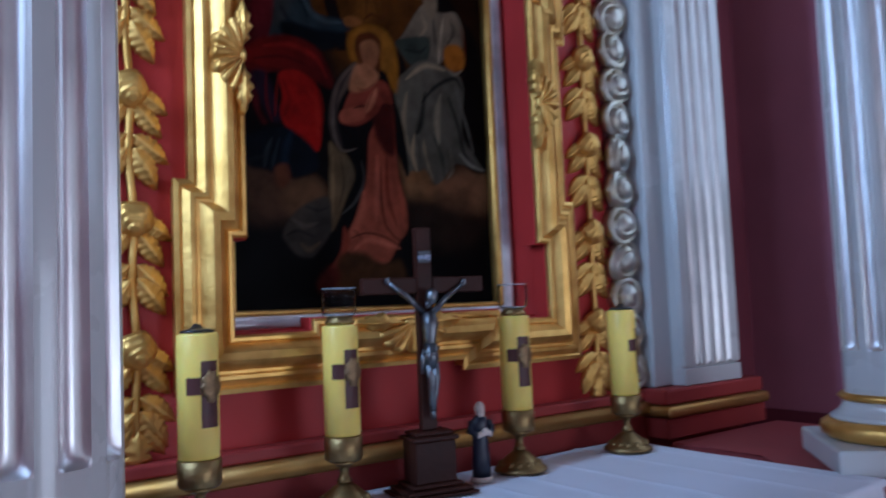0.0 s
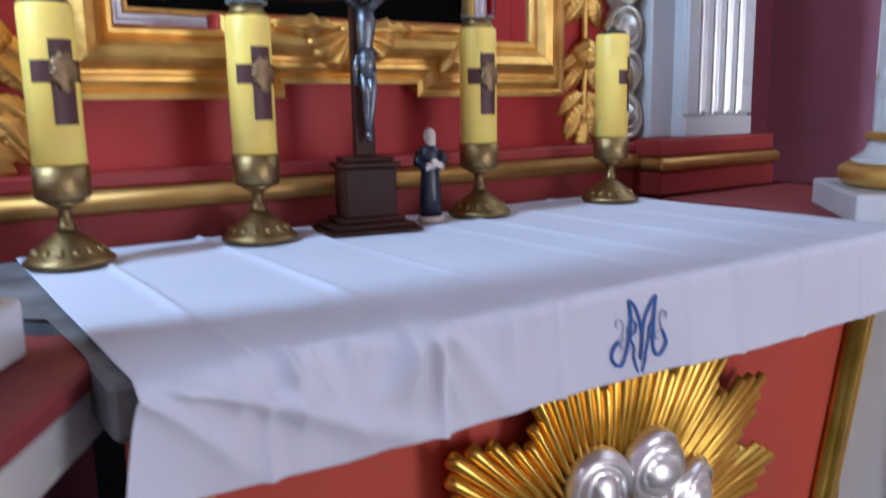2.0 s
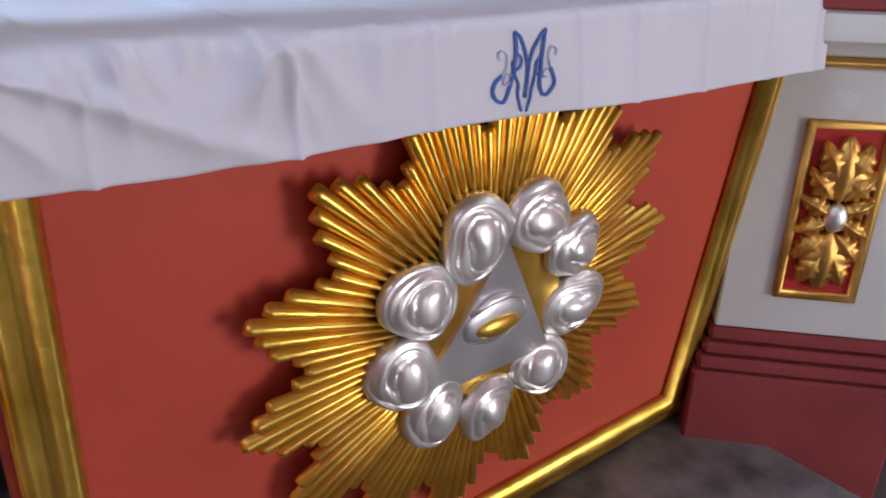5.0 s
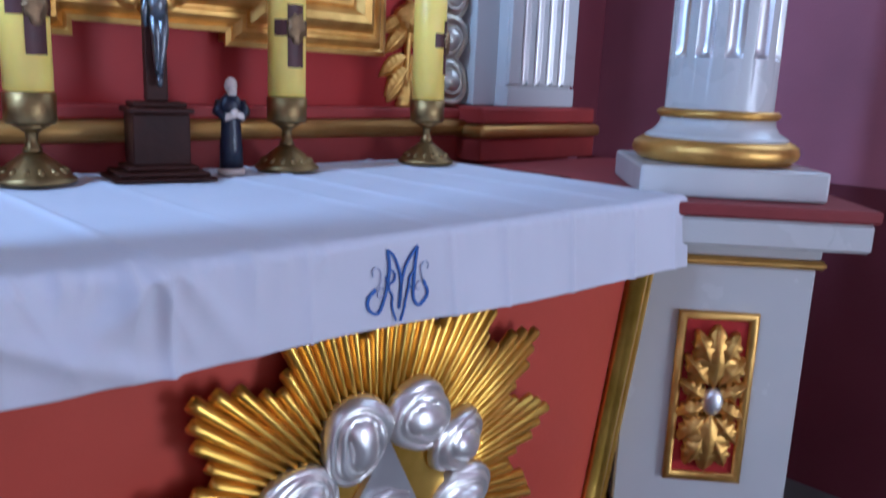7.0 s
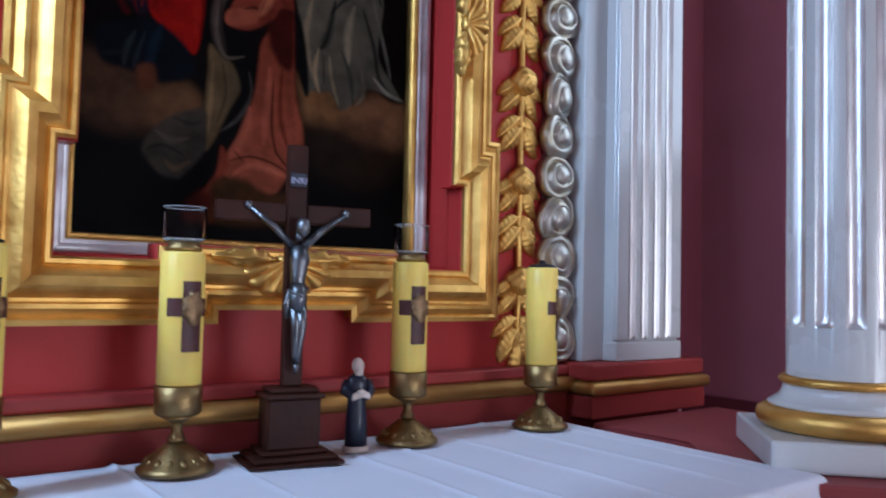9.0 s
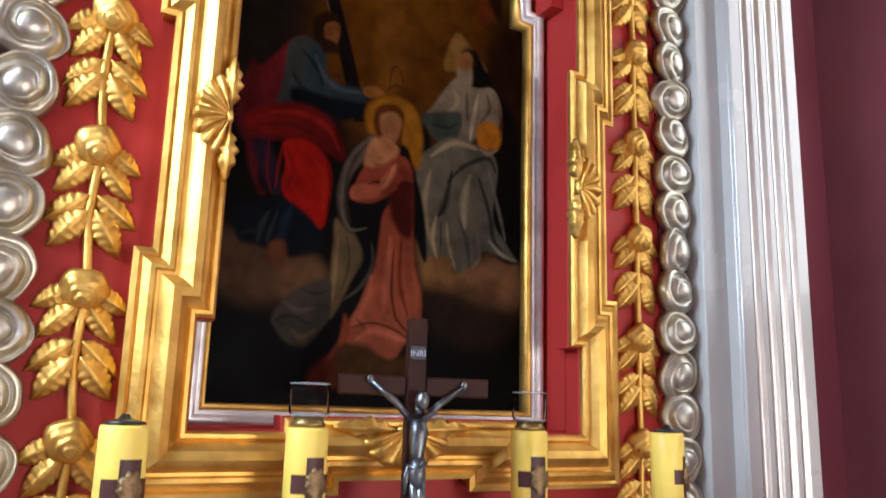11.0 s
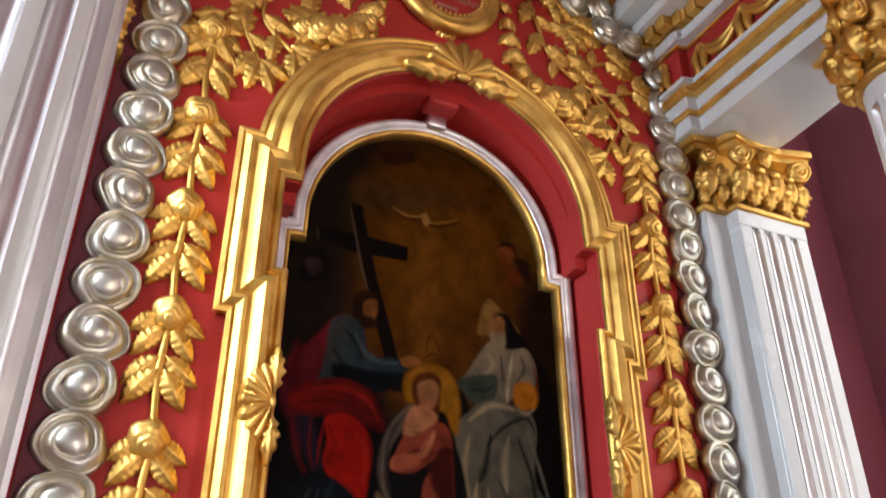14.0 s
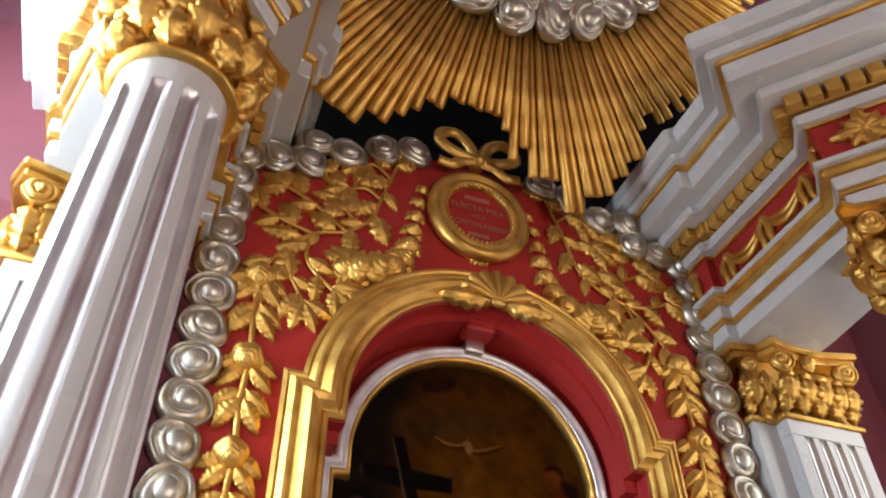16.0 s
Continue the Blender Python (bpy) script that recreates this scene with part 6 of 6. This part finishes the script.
def cloth_mesh():
    """One sheet of linen: flat on the table with pressed creases, bent over the front edge, hanging with soft folds."""
    bm = bmesh.new()
    nx = 640
    prof = []
    for i in range(34):
        prof.append((-0.055 - 0.735 * i / 33, 0.9945, 0.0))
    for i in range(1, 7):
        a = radians(90 * i / 6)
        prof.append((-0.790 - 0.016 * math.sin(a), 0.9945 - 0.016 * (1 - math.cos(a)), 0.12 * i / 6))
    for i in range(1, 31):
        prof.append((-0.806 - 0.012 * i / 30, 0.9785 - 0.106 * i / 30, 0.15 + 0.85 * i / 30))
    rows = []
    for y, z, hang in prof:
        row = []
        for k in range(nx + 1):
            u = k / nx
            x = (-0.630 - 0.022 * hang) + (1.344 + 0.022 * hang) * u
            left = max(0.0, 1 - abs(x + 0.46) / 0.26)
            fold = math.sin(x * 58 + 1.5 * math.sin(x * 13)) * 0.35 + 0.5 * math.sin(x * 23 + 1.0)
            dy = -0.0024 * fold * hang * (1.6 - hang) - 0.006 * hang * max(0, math.sin(x * 7.5 + 0.6)) ** 2
            gather = 0.0
            for xa, run, amp, wide in GATHERS:
                d = (x - xa - run * hang) / (wide * (0.7 + 2.2 * hang))
                dy -= 1.6 * amp * math.exp(-abs(d) ** 1.3) * min(1.0, hang / 0.14) * (1 - 0.85 * hang)
                gather += 0.45 * amp * math.exp(-((x - xa) / 0.010) ** 2 - ((y + 0.795) / 0.020) ** 2)
            for xa, run, amp, wide, fall in PLEATS:
                dy -= amp * math.exp(-((x - xa - run * hang) / (wide * (1 + 2.0 * hang))) ** 2) * min(1.0, hang / 0.10) * math.exp(-hang / fall)
            crease = 0.0
            for c, hgt in ((-0.525, 0.0045), (-0.335, 0.006), (-0.16, 0.0026), (0.075, 0.0030), (0.185, 0.0036), (0.345, 0.0034), (0.52, 0.0034), (0.66, 0.0026)):
                crease += hgt * math.exp(-abs((x - c) / 0.0075) ** 1.5)
            calm = 1 - math.exp(-((x + 0.02) / 0.085) ** 4)
            dy, crease = dy * calm, crease * (1 if hang < 0.02 else calm)
            gather += 0.005 * left * math.exp(-((y + 0.775) / 0.030) ** 2)
            nz = noise.noise(Vector((x * 7, y * 7, 0.3))) * 0.0018 * (1 - hang)
            hem = 0.045 * (0.5 - u) * hang + 0.003 * math.sin(x * 9 + 2) * hang
            if hang < 0.02:
                row.append(bm.verts.new((x, y, z + max(-0.002, crease + nz) + gather)))
            else:
                row.append(bm.verts.new((x, y + dy - crease * 1.6, z + hem * 0.8 + gather * (1 - hang))))
        rows.append(row)
    for a, b in zip(rows, rows[1:]):
        for k in range(nx):
            bm.faces.new((a[k], a[k + 1], b[k + 1], b[k]))
    return bm


cloth = part("altar_cloth", cloth_mesh(), LINEN)
sol = cloth.modifiers.new("thickness", "SOLIDIFY")
sol.thickness, sol.offset = 0.0025, -1
tagged(cloth, "white creased linen altar cloth with a blue embroidered monogram", "cloth")


def stroke(points, w, mat, label=""):
    """A flat embroidered line on the hanging front of the cloth."""
    pts = [(-0.024 + 0.050 * x, 0.931 + 0.050 * z) for x, z in points]
    out = []
    for i in range(len(pts) - 1):
        for t in range(4):
            p0, p1, p2, p3 = [Vector(pts[min(max(i + q, 0), len(pts) - 1)]) for q in (-1, 0, 1, 2)]
            f = t / 4
            out.append(tuple(0.5 * ((2 * p1) + (p2 - p0) * f + (2 * p0 - 5 * p1 + 4 * p2 - p3) * f * f + (3 * p1 - p0 - 3 * p2 + p3) * f ** 3)))
    out.append(pts[-1])
    bm = sweep(out, [(-w, 0.0), (w, 0.0), (w, 0.0016), (-w, 0.0016)])
    for v in bm.verts:
        v.co.y += -0.8135 + 0.113 * (v.co.z - 0.931)
    return part("monogram", bm, mat, cloth, label, smooth=False)


stroke([(-0.29, 0.90), (-0.25, 0.48), (-0.34, 0.05), (-0.47, -0.32), (-0.67, -0.65), (-0.90, -0.61), (-1.02, -0.40), (-0.93, -0.19), (-0.73, -0.06)], 0.001968, BLUE, "blue embroidered monogram")
stroke([(0.73, 0.90), (0.62, 0.40), (0.55, -0.03), (0.51, -0.42), (0.64, -0.65), (0.84, -0.60), (1.02, -0.38), (0.93, -0.11), (0.87, -0.02)], 0.001968, BLUE, "blue embroidered monogram")
stroke([(-0.29, 0.90), (-0.06, 0.68), (0.12, 0.05), (0.00, -0.65)], 0.001722, BLUE, "blue embroidered monogram")
stroke([(0.73, 0.90), (0.38, 0.55), (0.17, 0.14), (0.00, -0.65)], 0.001722, BLUE, "blue embroidered monogram")
stroke([(-0.27, 0.42), (-0.09, 0.29), (-0.12, 0.10), (-0.32, -0.03), (-0.20, -0.31), (-0.23, -0.56), (-0.12, -0.95)], 0.00123, BLUE, "blue embroidered monogram")
stroke([(0.59, 0.26), (0.42, 0.13), (0.37, -0.10), (0.23, -0.48), (0.17, -0.69), (0.03, -0.98)], 0.001312, BLUE, "blue embroidered monogram")
stroke([(0.37, -0.10), (0.49, -0.16), (0.55, -0.08)], 0.001066, BLUE, "blue embroidered monogram")
stroke([(-0.38, 0.23), (-0.32, -0.16)], 0.001066, BLUE, "blue embroidered monogram")
stroke([(-0.78, 0.29), (-0.81, 0.43), (-0.70, 0.50), (-0.56, 0.40), (-0.55, 0.16), (-0.64, -0.00), (-0.73, -0.08)], 0.000738, LILAC, "pale embroidered scroll")
stroke([(-0.49, -0.23), (-0.61, -0.28), (-0.68, -0.17), (-0.56, -0.02), (-0.45, -0.10)], 0.000738, LILAC, "pale embroidered scroll")
stroke([(1.05, 0.25), (1.09, 0.39), (0.96, 0.47), (0.83, 0.33), (0.84, 0.11), (0.91, -0.07)], 0.000738, LILAC, "pale embroidered scroll")
stroke([(0.74, -0.22), (0.64, -0.24), (0.62, -0.12), (0.77, -0.03)], 0.000738, LILAC, "pale embroidered scroll")

# ---- candles ----


BOSS = mesh_of("boss", ball(0.0085, 1.0, 0.7, 0.55, (0, 0, 0), 8, 6), BRASS)


def candle_holder(x, y, turn):
    h = thing("candlestick", "aged brass candlestick with an embossed round foot on the cloth", "candlestick", "brass candlesticks", at=pose(x, y, 0.9985, 0, 0, turn))
    part("foot", lathe([(0.060, 0.0), (0.065, 0.003), (0.065, 0.008), (0.058, 0.013), (0.048, 0.022), (0.036, 0.034), (0.020, 0.046), (0.014, 0.050)], 36), BRASS, h)
    for k in range(14):
        put("boss", BOSS, h, Matrix.Rotation(2 * math.pi * k / 14, 4, "Z") @ Matrix.Translation((0.048, 0, 0.021)) @ Matrix.Rotation(0.7, 4, "Y"))
    part("stem", lathe([(0.013, 0.050), (0.016, 0.054), (0.012, 0.060), (0.009, 0.070), (0.010, 0.082), (0.018, 0.088), (0.030, 0.094)], 28), BRASS, h)
    part("cup", lathe([(0.016, 0.0945), (0.036, 0.097), (0.040, 0.102), (0.0395, 0.118), (0.0405, 0.146), (0.0385, 0.147)], 36), BRASS, h)
    return h


def candle(x, y, turn, glass):
    label = "yellow wax candle with brown cross relief and glass cup" if glass else "yellow wax candle with brown cross relief and dark cap"
    c = thing("candle", label, "candle", "altar candles", at=pose(x, y, 1.1465, 0, 0, turn))
    part("wax", lathe([(0.030, 0.0), (0.0375, 0.001), (0.0375, 0.224), (0.0355, 0.2285), (0.020, 0.229)], 40), WAX, c)

    def patch(z0, z1, a0, a1, name, mat, r=0.0390):
        bm = bmesh.new()
        k = 8
        lo, hi = [], []
        for i in range(k + 1):
            a = radians(-90 + a0 + (a1 - a0) * i / k)
            lo.append([bm.verts.new((rr * math.cos(a), rr * math.sin(a), z0)) for rr in (0.0372, r)])
            hi.append([bm.verts.new((rr * math.cos(a), rr * math.sin(a), z1)) for rr in (0.0372, r)])
        for i in range(k):
            bm.faces.new((lo[i][1], lo[i + 1][1], hi[i + 1][1], hi[i][1]))
            bm.faces.new((hi[i][1], hi[i + 1][1], hi[i + 1][0], hi[i][0]))
            bm.faces.new((lo[i][0], lo[i + 1][0], lo[i + 1][1], lo[i][1]))
        for i in (0, k):
            bm.faces.new((lo[i][0], lo[i][1], hi[i][1], hi[i][0]))
        return part(name, bm, mat, c, smooth=False)

    patch(0.058, 0.178, -26, 26, "cross_upright", BROWN_WAX)
    patch(0.118, 0.149, -66, -27, "cross_arm", BROWN_WAX)
    patch(0.118, 0.149, 27, 66, "cross_arm", BROWN_WAX)
    lump = ball(0.020, 0.95, 0.42, 1.45, (0, -0.0385, 0.132), 20, 16)
    for v in lump.verts:
        v.co += (v.co - Vector((0, -0.038, 0.132))) * 0.30 * noise.noise(v.co * 150)
    part("relief", lump, RELIEF, c, "bronzed oval relief")
    if glass:
        part("collar", lathe([(0.020, 0.2295), (0.030, 0.230), (0.0315, 0.236), (0.027, 0.240), (0.027, 0.247), (0.020, 0.247)], 32), BRASS, c, "brass collar")
        bm = bmesh.new()
        rings = []
        for r, z in ((0.0320, 0.2475), (0.0360, 0.256), (0.0372, 0.270), (0.0372, 0.290), (0.0364, 0.306), (0.0354, 0.306), (0.0362, 0.290), (0.0362, 0.270), (0.0350, 0.258), (0.0310, 0.2495)):
            rings.append([bm.verts.new((r * math.cos(2 * math.pi * i / 36), r * math.sin(2 * math.pi * i / 36), z)) for i in range(36)])
        for a, b in zip(rings, rings[1:] + rings[:1]):
            for i in range(36):
                bm.faces.new((a[i], a[(i + 1) % 36], b[(i + 1) % 36], b[i]))
        g = part("glass_cup", bm, GLASS, c, "clear glass wind cup")
        g.visible_shadow = False
        # Rings that carry the painted highlight of the cup's edges.
        for r, z, w in ((0.0360, 0.306, 0.0011), (0.0335, 0.2500, 0.0014)):
            ring = [(r * math.cos(2 * math.pi * i / 36), r * math.sin(2 * math.pi * i / 36), z) for i in range(37)]
            part("glass_rim", tube(ring, w, 6), GLASS_EDGE, g, "glass rim whitened for its highlight")
    else:
        part("cap", lathe([(0.031, 0.2295), (0.032, 0.233), (0.024, 0.236), (0.012, 0.238), (0.006, 0.246), (0.002, 0.247)], 28), BLACK, c, "dark metal cap")
    return c


for x, y, turn, glass in ((-0.572, -0.185, 16, False), (-0.262, -0.165, 9, True), (0.222, -0.165, -4, True), (0.594, -0.182, 43, False)):
    candle_holder(x, y, turn)
    candle(x, y, turn, glass)

# ---- crucifix and statuette ----
cross = thing("crucifix", "dark wooden crucifix with a pewter figure on stepped base", "crucifix", at=pose(-0.062, -0.190, 0.9985, 0, 0, -10))
for w, z0, z1, bev in ((0.088, 0.0, 0.006, 0.002), (0.078, 0.0065, 0.016, 0.004), (0.062, 0.0165, 0.026, 0.005), (0.049, 0.0265, 0.116, 0.003), (0.056, 0.1165, 0.126, 0.003), (0.046, 0.1265, 0.136, 0.004)):
    part("base", box(-w, w, -w * 0.72, w * 0.72, z0, z1, bev), DARK_WOOD, cross, smooth=False)
part("post", box(-0.019, 0.019, -0.010, 0.010, 0.1365, 0.585, 0.003), DARK_WOOD, cross, smooth=False)
for s in (-1, 1):
    part("beam", box(*sorted((s * 0.0195, s * 0.148)), -0.009, 0.009, 0.438, 0.474, 0.003), DARK_WOOD, cross, smooth=False)
part("plaque", box(-0.015, 0.015, -0.0135, -0.0105, 0.506, 0.532, 0.001), HABIT, cross, "small dark plaque", smooth=False)
words("INRI", 0, -0.0140, 0.512, 0.0165, LILAC, cross)
fig = bmesh.new()
for b in (tube([(0, -0.022, 0.395), (0.002, -0.026, 0.37), (0, -0.024, 0.33), (0, -0.024, 0.305)], [0.016, 0.019, 0.014, 0.015], 10), ball(0.0155, 0.85, 1, 1.2, (0.004, -0.034, 0.430), 12, 9),
          tube([(0, -0.024, 0.405), (0, -0.026, 0.42)], 0.007, 8),
          tube([(-0.012, -0.022, 0.395), (-0.045, -0.020, 0.428), (-0.088, -0.016, 0.462)], [0.008, 0.0065, 0.0045], 8), tube([(0.012, -0.022, 0.395), (0.045, -0.020, 0.425), (0.090, -0.016, 0.456)], [0.008, 0.0065, 0.0045], 8),
          ball(0.007, 1, 0.7, 1.2, (-0.092, -0.016, 0.466), 8, 6), ball(0.007, 1, 0.7, 1.2, (0.094, -0.016, 0.460), 8, 6),
          tube([(0.001, -0.025, 0.325), (0, -0.029, 0.30), (-0.002, -0.026, 0.275)], [0.015, 0.0175, 0.0155], 10), tube([(-0.016, -0.030, 0.315), (-0.021, -0.026, 0.285), (-0.019, -0.024, 0.262)], [0.005, 0.007, 0.004], 8), tube([(-0.017, -0.034, 0.312), (0.0, -0.044, 0.305), (0.016, -0.034, 0.318)], [0.004, 0.005, 0.004], 8),
          tube([(-0.007, -0.026, 0.295), (-0.005, -0.036, 0.25), (-0.002, -0.028, 0.20), (0, -0.024, 0.178)], [0.011, 0.0095, 0.007, 0.005], 8), tube([(0.007, -0.026, 0.295), (0.006, -0.038, 0.25), (0.002, -0.030, 0.20), (0.001, -0.026, 0.176)], [0.011, 0.0095, 0.007, 0.005], 8),
          ball(0.007, 0.9, 1.2, 1.5, (0, -0.028, 0.172), 8, 6)):
    join(fig, b)
part("figure", fig, PEWTER, cross, "pewter figure with raised arms")

st = bmesh.new()
for b in (lathe([(0.026, 0.0), (0.027, 0.010), (0.024, 0.012)], 16, 1.0, 0.8), lathe([(0.0225, 0.012), (0.0215, 0.05), (0.0185, 0.095), (0.0205, 0.118), (0.0225, 0.132), (0.018, 0.144), (0.009, 0.153)], 20, 1.0, 0.78),
          tube([(-0.020, 0.0, 0.138), (-0.027, -0.006, 0.118), (-0.014, -0.022, 0.108), (0.004, -0.024, 0.114)], [0.009, 0.010, 0.009, 0.007], 8), tube([(0.020, 0.0, 0.138), (0.026, -0.006, 0.118), (0.014, -0.022, 0.110), (-0.003, -0.025, 0.117)], [0.009, 0.010, 0.009, 0.007], 8),
          ball(0.008, 1.1, 0.8, 0.9, (0.001, -0.026, 0.118), 8, 6), ball(0.0135, 0.92, 1.0, 1.2, (0, -0.003, 0.167), 12, 10), ball(0.009, 1.0, 0.8, 1.3, (0, -0.012, 0.155), 8, 6)):
    join(st, b)
for f in st.faces:
    c = f.calc_center_median()
    f.material_index = 1 if (c.z > 0.152 or (c.y < -0.023 and 0.108 < c.z < 0.128 and abs(c.x) < 0.011) or c.z < 0.0115) else 0
stat = part("statuette", st, [HABIT, PALE], at=pose(0.084, -0.187, 0.9985, 0, 0, -14))
tagged(stat, "small painted statuette in a dark habit standing on the cloth", "statuette")
